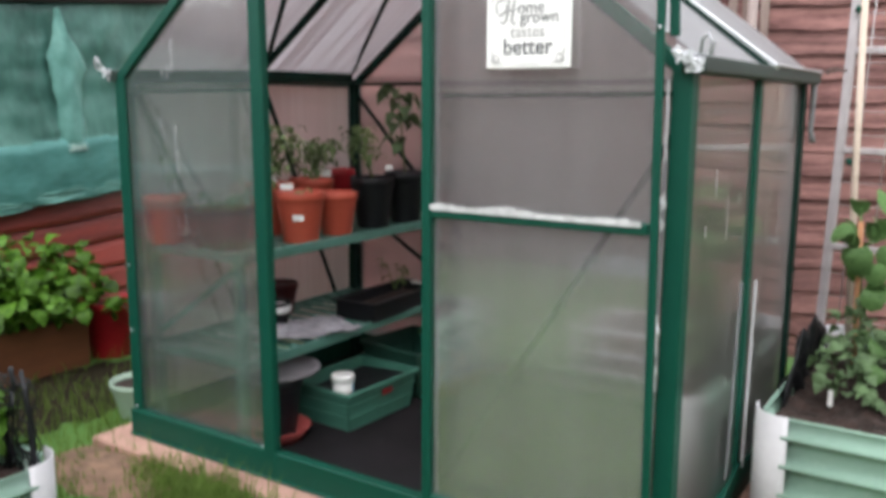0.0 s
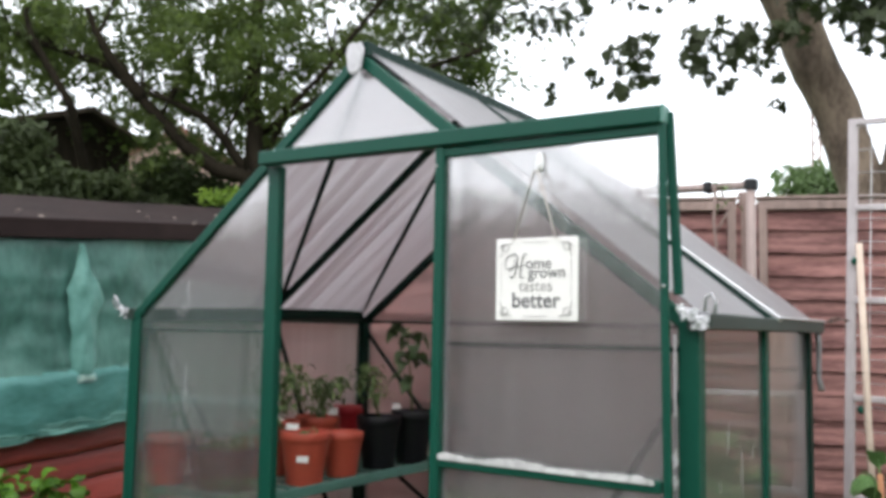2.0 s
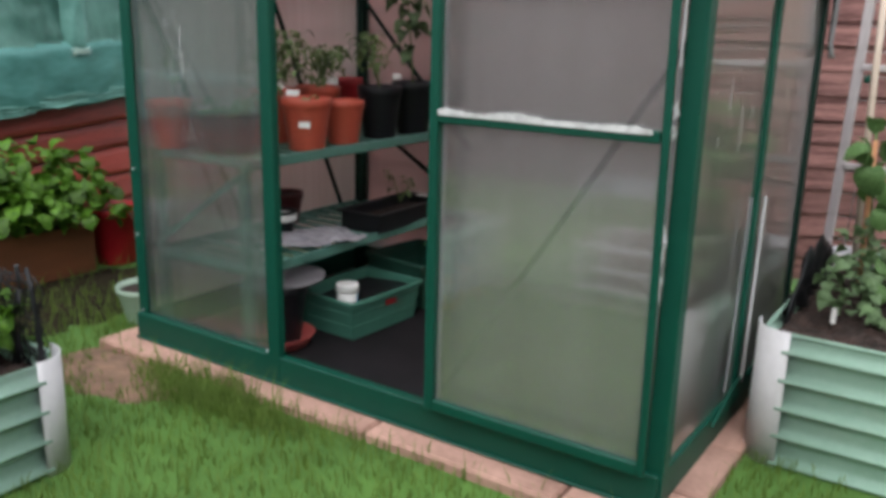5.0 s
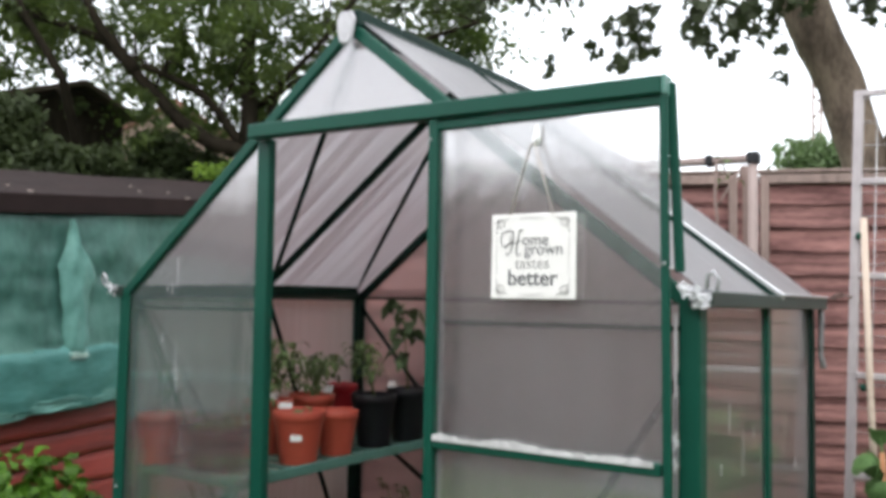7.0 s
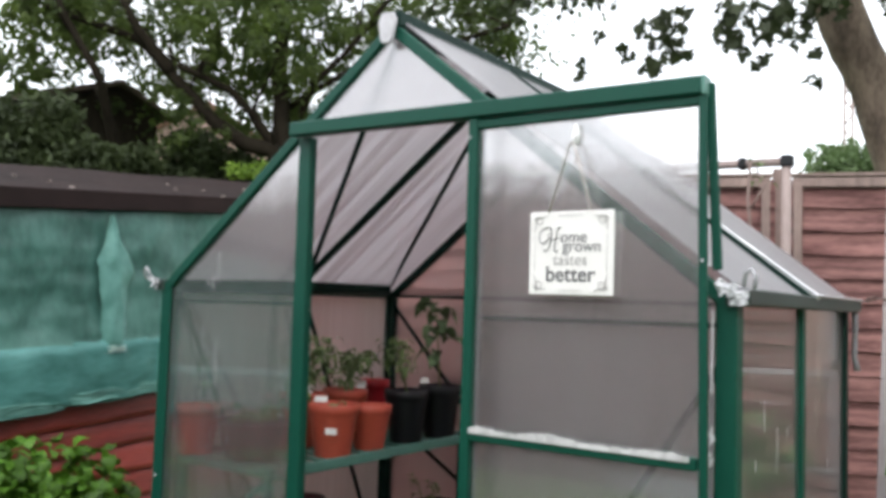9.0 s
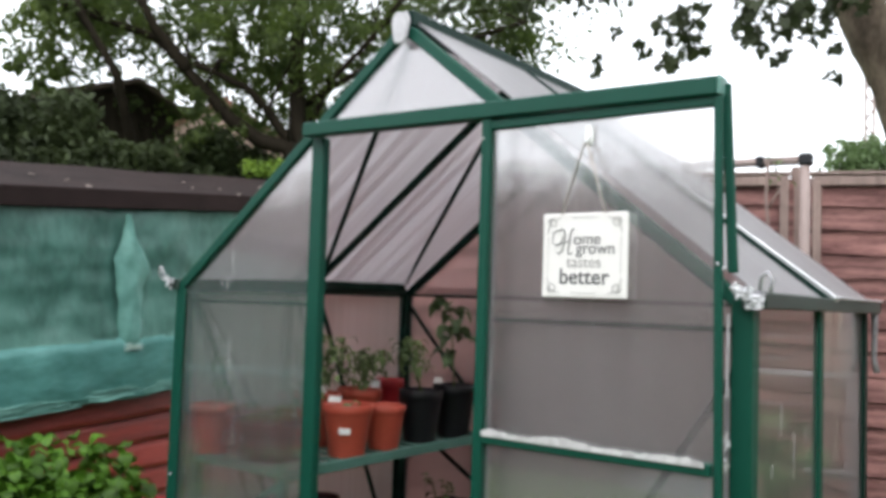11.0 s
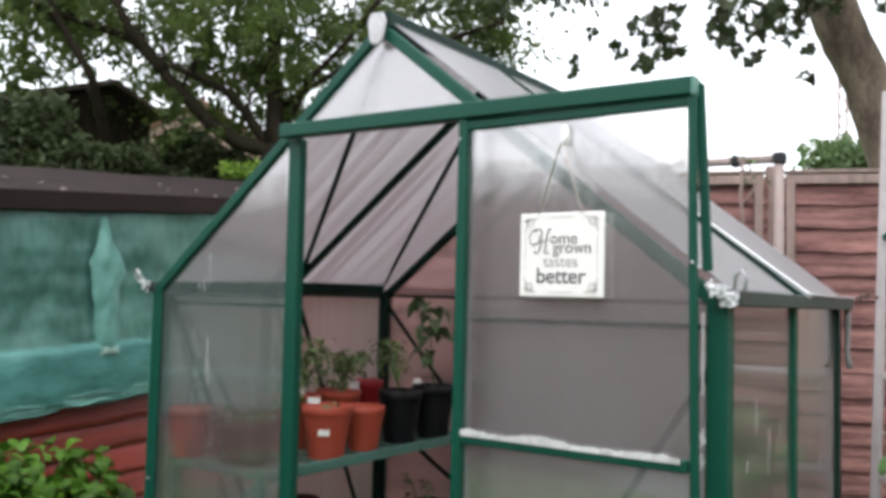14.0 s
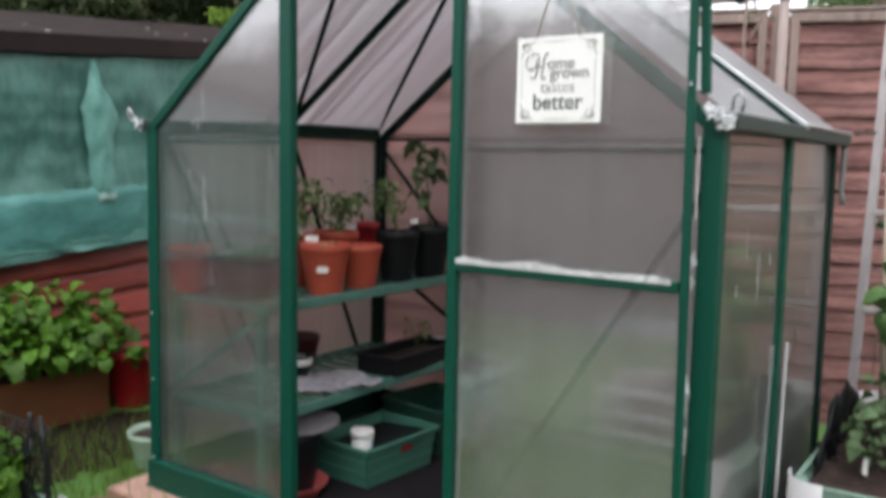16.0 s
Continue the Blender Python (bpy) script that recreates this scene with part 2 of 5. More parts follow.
def tube(bm, pts, radii, n=8, cap=True):
    pts = [Vector(p) for p in pts]
    if not hasattr(radii, "__len__"):
        radii = [radii] * len(pts)
    rings, prev = [], None
    for i, p in enumerate(pts):
        d = (pts[min(i + 1, len(pts) - 1)] - pts[max(i - 1, 0)]).normalized()
        if prev is None:
            prev = d.orthogonal().normalized()
        prev = (prev - d * prev.dot(d)).normalized()
        side = d.cross(prev)
        rings.append([bm.verts.new(p + radii[i] * (math.cos(a) * prev + math.sin(a) * side)) for a in (2 * math.pi * k / n for k in range(n))])
    for r, s in zip(rings, rings[1:]):
        for k in range(n):
            bm.faces.new((r[k], r[(k + 1) % n], s[(k + 1) % n], s[k])).smooth = True
    if cap:
        bm.faces.new(rings[0][::-1])
        bm.faces.new(rings[-1])


def lathe(bm, profile, n=28, m=None):
    """A turned body from (radius, height) pairs."""
    m = m or Matrix()
    rings = [[bm.verts.new(m @ Vector((r * math.cos(2 * math.pi * k / n), r * math.sin(2 * math.pi * k / n), z))) for k in range(n)] for r, z in profile]
    for r, s in zip(rings, rings[1:]):
        for k in range(n):
            bm.faces.new((r[k], r[(k + 1) % n], s[(k + 1) % n], s[k])).smooth = True
    if profile[0][0] > 0.001:
        bm.faces.new(rings[0][::-1])
    if profile[-1][0] > 0.001:
        bm.faces.new(rings[-1])


def mesh_of(name, bm, mat):
    me = bpy.data.meshes.new(name)
    bm.to_mesh(me)
    bm.free()
    me.materials.append(mat)
    return me


def part(name, bm, mat, parent=None, label=""):
    ob = new(name, mesh_of(name, bm, mat))
    ob.parent = parent
    return tagged(ob, label)


def thing(name, at, label, category, group="", kind="", turn=0):
    ob = new(name)
    ob.empty_display_size = 0.05
    ob.matrix_basis = pose(*at, 0, 0, turn)
    return tagged(ob, label, category, group, kind)


def one(name, bm, mat, label, category="", group="", kind=""):
    return tagged(part(name, bm, mat), label, category, group, kind)


def simple(shape, *args, w=0.003, **kw):
    bm = bmesh.new()
    shape(bm, *args, **kw)
    if w:
        soften(bm, w)
    return bm


# ---- ground ----
bm = bmesh.new()
bmesh.ops.create_grid(bm, x_segments=60, y_segments=60, size=60)
for v in bm.verts:
    v.co.z = 0.0
one("ground", bm, GRASS_GROUND, "short green lawn with worn bare earth", "lawn", kind="structure")

# ---- greenhouse ----
W, D, E, R, B = 1.85, 1.2, 1.205, 1.94, 0.03
GZ = 1.23  # height of the gutters
SLOPE = (R - E) / (W / 2)
house = thing("greenhouse", (0, 0, 0), "green-framed polycarbonate greenhouse with a sliding door half open", "greenhouse")


def frame_bar(name, p, q, w, h, up=(0, 0, 1), mat=GREEN_FRAME, parent=house, soft=0.003, label=""):
    return part(name, simple(bar, p, q, w, h, up, w=soft), mat, parent, label)


def pane(name, pts, off, mat=POLY, parent=house, shade=True):
    bm = bmesh.new()
    slab(bm, pts, off)
    ob = part(name, bm, mat, parent, "clear fluted polycarbonate pane")
    ob.visible_shadow = shade
    return ob


# back posts and rafters take the shaded copy of the frame green
for x in (0.018, W - 0.018):
    for y in (0.022, D - 0.022):
        post_x = x + 0.005 if x > 1 and y < 0.5 else x
        frame_bar("corner_post", (post_x, y, B), (post_x, y, GZ - 0.005), 0.044, 0.048, (0, 1, 0), GREEN_FRAME if y < 0.5 else BRACE_AND_SHADED_GREEN)
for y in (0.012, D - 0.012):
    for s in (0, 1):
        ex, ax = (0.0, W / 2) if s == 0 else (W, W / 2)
        frame_bar("rafter", (ex, y, E + 0.004), (ax, y, R), 0.03, 0.031, (0, 0, 1), GREEN_FRAME if y < 0.5 else BRACE_AND_SHADED_GREEN)
# the ridge's dark underside is put into its colour
frame_bar("ridge_beam", (W / 2, -0.005, R + 0.02), (W / 2, D + 0.005, R + 0.02), 0.07, 0.044, mat=BRACE_AND_SHADED_GREEN)
# weathered grey-green, with the shade of the gutter's underside also in the colour
GUTTER_GREEN = material("weathered_shaded_gutter", (0.021, 0.043, 0.034), (0.011, 0.024, 0.019), 5, 0.5, 0, 0.08, 60, (3, 0.6, 3), 0.6)
for x in (0.0, W):
    s = -1 if x == 0 else 1
    frame_bar("gutter", (x + s * 0.012, -0.01, GZ), (x + s * 0.012, D + 0.02, GZ), 0.05, 0.034, mat=GUTTER_GREEN, label="weathered green gutter with underside shade in its colour")
    frame_bar("side_post", (x - s * 0.01, D / 2, B), (x - s * 0.01, D / 2, GZ - 0.01), 0.03, 0.04, (0, 1, 0))
    frame_bar("roof_bar", (x + (0.04 if s > 0 else 0), D / 2, GZ + (0.012 if s > 0 else 0.0)), (W / 2, D / 2, R + (0.024 if s > 0 else 0.002)), 0.032, 0.018, (0, 0, 1), BARE_ALUMINIUM if s > 0 else BRACE_AND_SHADED_GREEN, label="bare aluminium glazing bar" if s > 0 else "")
    frame_bar("base_rail", (x - s * 0.01, 0, B + 0.045), (x - s * 0.01, D, B + 0.045), 0.03, 0.09)
for y in (0.0, D):
    frame_bar("base_rail", (0, y, B + 0.045), (W, y, B + 0.045), 0.034, 0.09)
frame_bar("base_lip", (0, -0.02, B + 0.006), (W, -0.02, B + 0.006), 0.012, 0.01)
frame_bar("door_jamb", (0.65, -0.004, B), (0.636, -0.004, 1.66), 0.047, 0.03, (0, 1, 0))
frame_bar("door_jamb", (1.216, 0.004, B), (1.212, 0.004, 1.65), 0.036, 0.02, (0, 1, 0))
frame_bar("door_track", (0.62, -0.045, 1.676), (1.8, -0.045, 1.661), 0.045, 0.038)
frame_bar("track_strut", (1.808, -0.03, 1.67), (1.826, -0.026, 1.283), 0.012, 0.02, (1, 0, 0))
for a, b in ((0.03, 0.615), (1.225, W - 0.03)):
    yb = 0.024 if a < 1 else -0.002
    for zb, tall in ((1.204, 0.004), (1.179, 0.009)) if a < 1 else ((1.166, 0.011),):
        frame_bar("cross_bar", (a, yb, zb), (b, yb, zb + 0.004), 0.014, tall, mat=BRACE_AND_SHADED_GREEN, soft=0.001)
frame_bar("cross_bar", (0.02, D - 0.03, 1.225), (W - 0.02, D - 0.03, 1.225), 0.012, 0.013, mat=BRACE_AND_SHADED_GREEN)
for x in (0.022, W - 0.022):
    frame_bar("eave_bar", (x, 0.05, 1.228), (x, D - 0.046, 1.262 if x < 1 else 1.235), 0.018, 0.042, mat=BRACE_AND_SHADED_GREEN)
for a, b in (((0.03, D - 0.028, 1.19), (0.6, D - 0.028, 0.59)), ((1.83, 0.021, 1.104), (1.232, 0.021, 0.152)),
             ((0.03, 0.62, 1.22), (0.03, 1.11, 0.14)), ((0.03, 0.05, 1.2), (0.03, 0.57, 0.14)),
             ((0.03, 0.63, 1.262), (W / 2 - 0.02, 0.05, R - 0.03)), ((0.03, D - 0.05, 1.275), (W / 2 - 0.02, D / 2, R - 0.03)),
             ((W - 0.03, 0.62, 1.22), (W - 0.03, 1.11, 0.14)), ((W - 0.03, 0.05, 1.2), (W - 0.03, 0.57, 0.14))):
    frame_bar("brace", a, b, 0.012, 0.016, (1, 0.2, 0.3), BRACE_AND_SHADED_GREEN, soft=0.002)

top = lambda x: E + min(x, W - x) * SLOPE - 0.01
for y, off in ((0.008, 0.006), (D - 0.014, 0.006)):
    T = (0, off, 0)
    pane("pane", [(0.04, y, 0.12), (0.612, y, 0.12), (0.612, y, top(0.612)), (0.04, y, top(0.04))], T, POLY if y < 0.5 else POLY_BACK)
    pane("pane", [(1.23, y, 0.12), (W - 0.04, y, 0.12), (W - 0.04, y, top(0.04)), (1.23, y, top(1.23))], T, POLY if y < 0.5 else POLY_GABLE)
    if y < 0.5:
        pane("pane", [(0.66, y, 1.69), (1.19, y, 1.69), (1.19, y, top(1.19)), (W / 2, y, R - 0.02), (0.66, y, top(0.66))], T)
    else:
        pane("pane", [(0.614, y, 0.12), (1.228, y, 0.12), (1.228, y, top(1.228)), (W / 2, y, R - 0.02), (0.614, y, top(0.614))], T, POLY_GABLE)
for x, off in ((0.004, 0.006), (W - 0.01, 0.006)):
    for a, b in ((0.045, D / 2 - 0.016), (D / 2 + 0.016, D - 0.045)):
        pane("pane", [(x, a, 0.12), (x, b, 0.12), (x, b, GZ - 0.01), (x, a, GZ - 0.01)], (off, 0, 0), POLY_SIDE if x > 1 else POLY_MILKIER if a < 0.5 else POLY_HAZE, shade=x < 1)
for s in (0, 1):
    for a, b in ((0.02, D / 2 - 0.002), (D / 2 + 0.002, D + 0.01)):
        x0, x1 = (0, W / 2 - 0.02) if s == 0 else (W + 0.01, W / 2 + 0.02)
        pane("roof_pane", [(x0, a, GZ + 0.012), (x0, b, GZ + 0.012), (x1, b, R + 0.018), (x1, a, R + 0.018)], (0, 0, 0.006), POLY_ROOF)

door = part("sliding_door", simple(box, (1.518, -0.045, 1.632), (0.57, 0.02, 0.022)), GREEN_FRAME, house, "green-framed sliding door with two polycarbonate panes")
DL, DR = 1.214, 1.818
for x0, x1, w, y, deep in ((1.242, 1.24, 0.026, -0.047, 0.024), (1.822, 1.8, 0.017, -0.052, 0.014)):
    frame_bar("stile", (x0, y, 0.13), (x1, y, 1.648), w, deep, (0, 1, 0), parent=door)
frame_bar("middle_rail", (DL + 0.04, -0.047, 0.889), (DR - 0.02, -0.047, 0.891), 0.022, 0.026, parent=door)
frame_bar("bottom_rail", (DL + 0.04, -0.047, 0.145), (DR - 0.005, -0.047, 0.145), 0.022, 0.03, parent=door)
for a, b in ((0.16, 0.876), (0.902, 1.622)):
    frame_bar("glazing_strip", (DL + 0.046, -0.034, a), (DL + 0.046, -0.034, b), 0.009, 0.004, (0, 1, 0), STRIP_GREY, door, 0, "pale grey glazing strip")
    pane("pane", [(DL + 0.04, -0.044, a), (DR - 0.014, -0.044, a), (DR - 0.022, -0.044, b), (DL + 0.04, -0.044, b)], (0, 0.005, 0), parent=door, shade=False)

# inside floor and pavers
bm = bmesh.new()
box(bm, (W / 2, D / 2, 0.015), (W - 0.05, D - 0.05, 0.03))
one("floor", bm, MEMBRANE, "black weed membrane floor", "floor", kind="structure")

# ---- greenhouse fittings ----
STAGE_GREEN = material("staging_green", (0.098, 0.238, 0.197), (0.068, 0.175, 0.145), 8, 0.45, 0, 0.05)
CAP_GREY = material("clear_grey_plastic", (0.46, 0.46, 0.48), (0.3, 0.3, 0.32), 40, 0.25, 0, 0.1)
PIPE_GREY = material("grey_pipe", (0.24, 0.235, 0.24), (0.15, 0.145, 0.15), 14, 0.5, 0, 0.1)
for x, s in ((0.0, -1), (W, 1)):
    cap = part("gutter_cap", simple(box, (x + s * 0.014, -0.018, GZ + 0.01), (0.03 if s > 0 else 0.02, 0.012, 0.02), w=0.002), CAP_GREY, house, "pale grey plastic gutter end cap")
    part("tab", simple(box, (x + s * 0.004, -0.024, GZ - 0.012), (0.01, 0.004, 0.014), w=0.001), CAP_GREY, cap)
    part("tab", simple(box, (x + s * 0.03, -0.022, GZ + 0.014), (0.02, 0.006, 0.01), w=0.001), CAP_GREY, cap)
    bm = bmesh.new()
    tube(bm, [(x + s * 0.03, -0.03, GZ + 0.02), (x + s * 0.034, -0.036, GZ + 0.045), (x + s * 0.046, -0.036, GZ + 0.055), (x + s * 0.056, -0.034, GZ + 0.04), (x + s * 0.05, -0.03, GZ + 0.016)], 0.0042, 6)
    part("clip", bm, CAP_GREY, cap, "thin pale wire clip")
FILM = material("white_plastic_film", (0.86, 0.86, 0.88), (0.66, 0.66, 0.69), 30, 0.35, 0, 0.5, 90, through_light=0.35)


def crumpled(name, at, spread, tall, seed, mat, label, lobes=2, deep=0.014):
    """A torn scrap of film, wrinkled, lying roughly upright and facing the lawn."""
    bm, n, rings = bmesh.new(), 26, []
    for r in range(7):
        row = []
        for k in range(n):
            a = 2 * math.pi * k / n
            edge = 0.7 + 0.3 * math.sin(lobes * a + seed) + 0.35 * noise.noise((math.cos(a) * 2, math.sin(a) * 2, seed))
            f = (r + 0.15) / 6.15
            p = Vector((spread * f * edge * math.cos(a), 0, tall * f * edge * math.sin(a)))
            p.y = deep * noise.noise(p * 60 + Vector((seed, 0, 0))) + 0.5 * deep * noise.noise(p * 150 + Vector((0, seed, 0)))
            row.append(bm.verts.new(Vector(at) + p))
        rings.append(row)
    bm.faces.new(rings[0])
    for p, q in zip(rings, rings[1:]):
        for k in range(n):
            bm.faces.new((p[k], p[(k + 1) % n], q[(k + 1) % n], q[k]))
    back = bmesh.ops.duplicate(bm, geom=bm.faces[:])["geom"]
    bmesh.ops.translate(bm, vec=(0, 0.0012, 0), verts=[v for v in back if isinstance(v, bmesh.types.BMVert)])
    return part(name, bm, mat, house, label)


crumpled("plastic_film", (W - 0.002, -0.04, GZ + 0.016), 0.022, 0.03, 2.0, FILM, "crumpled white plastic film on the gutter end")
crumpled("plastic_film", (W + 0.026, -0.036, GZ - 0.004), 0.032, 0.016, 5.0, FILM, "crumpled white plastic film on the gutter end", 2)
crumpled("plastic_film", (-0.01, -0.036, GZ + 0.01), 0.016, 0.022, 9.0, FILM, "crumpled white plastic film on the gutter end", 4)
# upper two: torn sealing tape; lower two: bright reflected bands put in as scraps
for z, tall, seed in ((0.945, 0.022, 3.0), (0.9, 0.016, 8.0), (0.66, 0.05, 1.0), (0.57, 0.04, 6.0)):
    crumpled("tape_scrap", (W - 0.036, -0.018, z), 0.008, tall, seed, FILM, "torn white scrap in the gap beside the door", 4, 0.006)
DEAD_LEAF = material("dead_leaf", (0.09, 0.045, 0.035), (0.03, 0.016, 0.013), 30, 0.8, 0, 0.4)
bm = bmesh.new()
rows = [[bm.verts.new((W + 0.02 + 0.09 * i / 10, D + 0.02 + 0.012 * j + 0.01 * noise.noise((i * 0.7, j, 3)), GZ + 0.014 + 0.012 * i / 10 + 0.012 * noise.noise((i * 0.6, j * 2, 5)) + 0.008 * j * math.sin(math.pi * i / 10))) for j in range(3)] for i in range(11)]
for p, q in zip(rows, rows[1:]):
    for k in range(2):
        bm.faces.new((p[k], q[k], q[k + 1], p[k + 1]))
thicken(bm, 0.002)
part("dead_leaf", bm, DEAD_LEAF, house, "curled dead leaf caught on the gutter")
bm = bmesh.new()
outline = [(-0.024, -0.05), (-0.012, -0.066), (0.012, -0.066), (0.024, -0.05), (0.034, 0.008), (0.02, 0.036), (0.006, 0.03), (-0.006, 0.036), (-0.022, 0.034), (-0.034, 0.008)]
slab(bm, [(W / 2 + 0.006 + a * 0.9, -0.016, R + 0.004 + b * 0.86) for a, b in outline], (0, -0.012, 0))
soften(bm, 0.003)
part("apex_plate", bm, GREY_PLASTIC, house, "pale grey plastic ridge end plate")
frame_bar("end_cap", (1.804, -0.045, 1.64), (1.804, -0.045, 1.682), 0.046, 0.008, (1, 0, 0), STAGE_GREEN)
bm = bmesh.new()
tube(bm, [(W + 0.02, D + 0.004, GZ), (W + 0.022, D + 0.006, GZ - 0.06), (W + 0.02, D + 0.006, GZ - 0.16), (W + 0.03, D, GZ - 0.2)], [0.011, 0.009, 0.008, 0.01], 10)
part("downpipe", bm, PIPE_GREY, house, "short grey plastic downpipe")
frame_bar("edge_strip", (W + 0.014, D / 2 + 0.008, 0.14), (W + 0.014, D / 2 + 0.03, 0.675), 0.009, 0.008, (0, 1, 0), WHITE_METAL, label="pale metal edge strip")
frame_bar("edge_strip", (W + 0.01, 0.455, 0.16), (W + 0.01, 0.5, 0.69), 0.006, 0.006, (0, 1, 0), STRIP_GREY)
frame_bar("edge_strip", (W - 0.039, -0.01, 0.2), (W - 0.037, -0.01, 1.2), 0.003, 0.006, (0, 1, 0), STRIP_GREY)
frame_bar("edge_strip", (W - 0.037, -0.014, 1.03), (W - 0.037, -0.014, 1.2), 0.006, 0.006, (0, 1, 0), GREY_PLASTIC)
frame_bar("gutter_lip", (W + 0.036, 0.64, GZ + 0.02), (W + 0.036, D + 0.02, GZ + 0.02), 0.012, 0.008, mat=BARE_ALUMINIUM, label="bare aluminium gutter lip")
frame_bar("glazing_strip", (W + 0.03, D / 2 - 0.028, GZ + 0.008), (W / 2 + 0.02, D / 2 - 0.028, R + 0.022), 0.012, 0.016, mat=BRACE_AND_SHADED_GREEN)
bm = bmesh.new()
slab(bm, [(W + 0.008, 0.36, 0.1), (W + 0.008, 0.72, 0.1), (W + 0.008, 0.64, 0.16), (W + 0.008, 0.55, 0.16)], (0.008, 0, 0))
part("foot_plate", bm, GREEN_FRAME, house)
# peeling tape along the lower edge of the upper door pane
bm = bmesh.new()
rng = random.Random(4)
lower, upper = [], []
for k in range(61):
    x = DL + 0.042 + (DR - DL - 0.075) * k / 60
    bulge = 0.011 * math.exp(-((k - 24) / 7.0) ** 2) + 0.008 * math.exp(-((k - 3) / 4.0) ** 2) + 0.007 * math.exp(-((k - 52) / 6.0) ** 2)
    lower.append(bm.verts.new((x, -0.0625, 0.8955)))
    upper.append(bm.verts.new((x, -0.061 - rng.uniform(0, 0.004), 0.903 + bulge + rng.uniform(0, 0.006))))
for k in range(60):
    bm.faces.new((lower[k], lower[k + 1], upper[k + 1], upper[k]))
thicken(bm, 0.002)
part("sealing_tape", bm, material("aged_tape", (0.68, 0.67, 0.68), (0.42, 0.41, 0.42), 40, 0.5, 0, 0.4, 150, contrast=0.4), door, "peeling white sealing tape")
for k, (x, z) in enumerate(((0.03, 0.135), (0.03, 0.62), (0.03, 0.4), (1.82, 1.29), (1.806, 1.3), (0.62, 0.13), (1.236, 1.6))):
    bm = bmesh.new()
    bmesh.ops.create_uvsphere(bm, u_segments=8, v_segments=5, radius=0.0038, matrix=Matrix.Translation((x, -0.062 if x > 1.0 else -0.014, z)))
    part("screw_cap", bm, GREY_PLASTIC, house)

# water streaks on the front pane, dried white
for x, a, b in ((0.262, 1.235, 1.335), (0.215, 1.23, 1.245), (0.238, 1.22, 1.255), (0.265, 0.985, 1.075), (0.272, 0.92, 1.0), (0.2, 1.07, 1.1)):
    bm = bmesh.new()
    tube(bm, [(x + rng.uniform(-0.003, 0.003), 0.0072, a + (b - a) * k / 8) for k in range(9)], [0.0006 + rng.uniform(0.0, 0.0017) for k in range(9)], 5)
    part("lime_streak", bm, GREY_PLASTIC, house, "dried white lime streak")

for y, a, b in ((0.258, 0.93, 1.0), (0.47, 0.9, 0.925), (0.37, 0.82, 0.93), (0.19, 0.85, 0.875), (0.93, 0.76, 0.79)):
    bm = bmesh.new()
    tube(bm, [(W - 0.0036, y + rng.uniform(-0.002, 0.002), a + (b - a) * k / 8) for k in range(9)], [0.0003 + rng.uniform(0.0, 0.0007) for k in range(9)], 5)
    part("lime_streak", bm, GREY_PLASTIC, house, "dried white lime streak")

# ---- hanging sign ----
SIGN_WHITE = material("cream_board", (0.84, 0.82, 0.80), (0.78, 0.76, 0.74), 6, 0.6, 0, 0.03)
SIGN_INK = material("dark_grey_ink", (0.10, 0.10, 0.105), (0.075, 0.075, 0.08), 30, 0.7, 0, 0)
SIGN_PALE = material("pale_grey_ink", (0.40, 0.39, 0.38), (0.24, 0.23, 0.22), 30, 0.7, 0, 0)
STRING = material("pale_string", (0.55, 0.5, 0.45), (0.45, 0.4, 0.36), 60, 0.9, 0, 0.2)
sign = thing("hanging_sign", (1.515, -0.066, 1.3175), "square off-white sign with grey lettering hung on string from the door", "sign")
S = 0.205
SH = 0.186
part("board", simple(box, (0, 0, 0), (S, 0.006, SH), w=0.0015), SIGN_WHITE, sign)


def lettering(text, x, z, size, mat, bold=0.0, shear=0.0):
    cu = bpy.data.curves.new("lettering", "FONT")
    cu.body, cu.size, cu.align_x, cu.offset, cu.shear, cu.extrude = text, size, "LEFT", bold, shear, 0.0003
    ob = bpy.data.objects.new("lettering", cu)
    scene.collection.objects.link(ob)
    me = bpy.data.meshes.new_from_object(ob.evaluated_get(bpy.context.evaluated_depsgraph_get()))
    bpy.data.objects.remove(ob)
    me.materials.append(mat)
    out = new("lettering", me)
    out.parent = sign
    out.matrix_basis = pose(x, -0.0036, z, 90, 0, 0)
    return out


lettering("ome", -0.0255, 0.0235, 0.0365, SIGN_INK, 0.0001)
lettering("grown", -0.019, 0.003, 0.036, SIGN_INK, 0.0001)
lettering("tastes", -0.042, -0.027, 0.036, SIGN_PALE, 0.0)
lettering("better", -0.06, -0.063, 0.048, SIGN_INK, 0.0006)


def curl(pts, r, mat, name):
    bm = bmesh.new()
    tube(bm, [(a, -0.0042, b) for a, b in pts], r, 5)
    part(name, bm, mat, sign)


# the script capital H with its loop
curl([(-0.065 + 0.0125 * math.cos(radians(70 + 12 * k)), 0.037 + 0.017 * math.sin(radians(70 + 12 * k)) * (1 if k < 18 else 0.8)) for k in range(28)], 0.0009, SIGN_INK, "scroll")
curl([(-0.0635, 0.0545), (-0.052, 0.058), (-0.046, 0.05), (-0.0475, 0.03), (-0.0525, 0.01), (-0.06, 0.003), (-0.066, 0.007)], 0.0013, SIGN_INK, "letter_stroke")
curl([(-0.022, 0.056), (-0.029, 0.057), (-0.0335, 0.045), (-0.037, 0.022), (-0.039, 0.006), (-0.035, 0.001), (-0.029, 0.005)], 0.0013, SIGN_INK, "letter_stroke")
curl([(-0.066, 0.024), (-0.052, 0.029), (-0.036, 0.03), (-0.028, 0.034)], 0.0009, SIGN_INK, "letter_stroke")
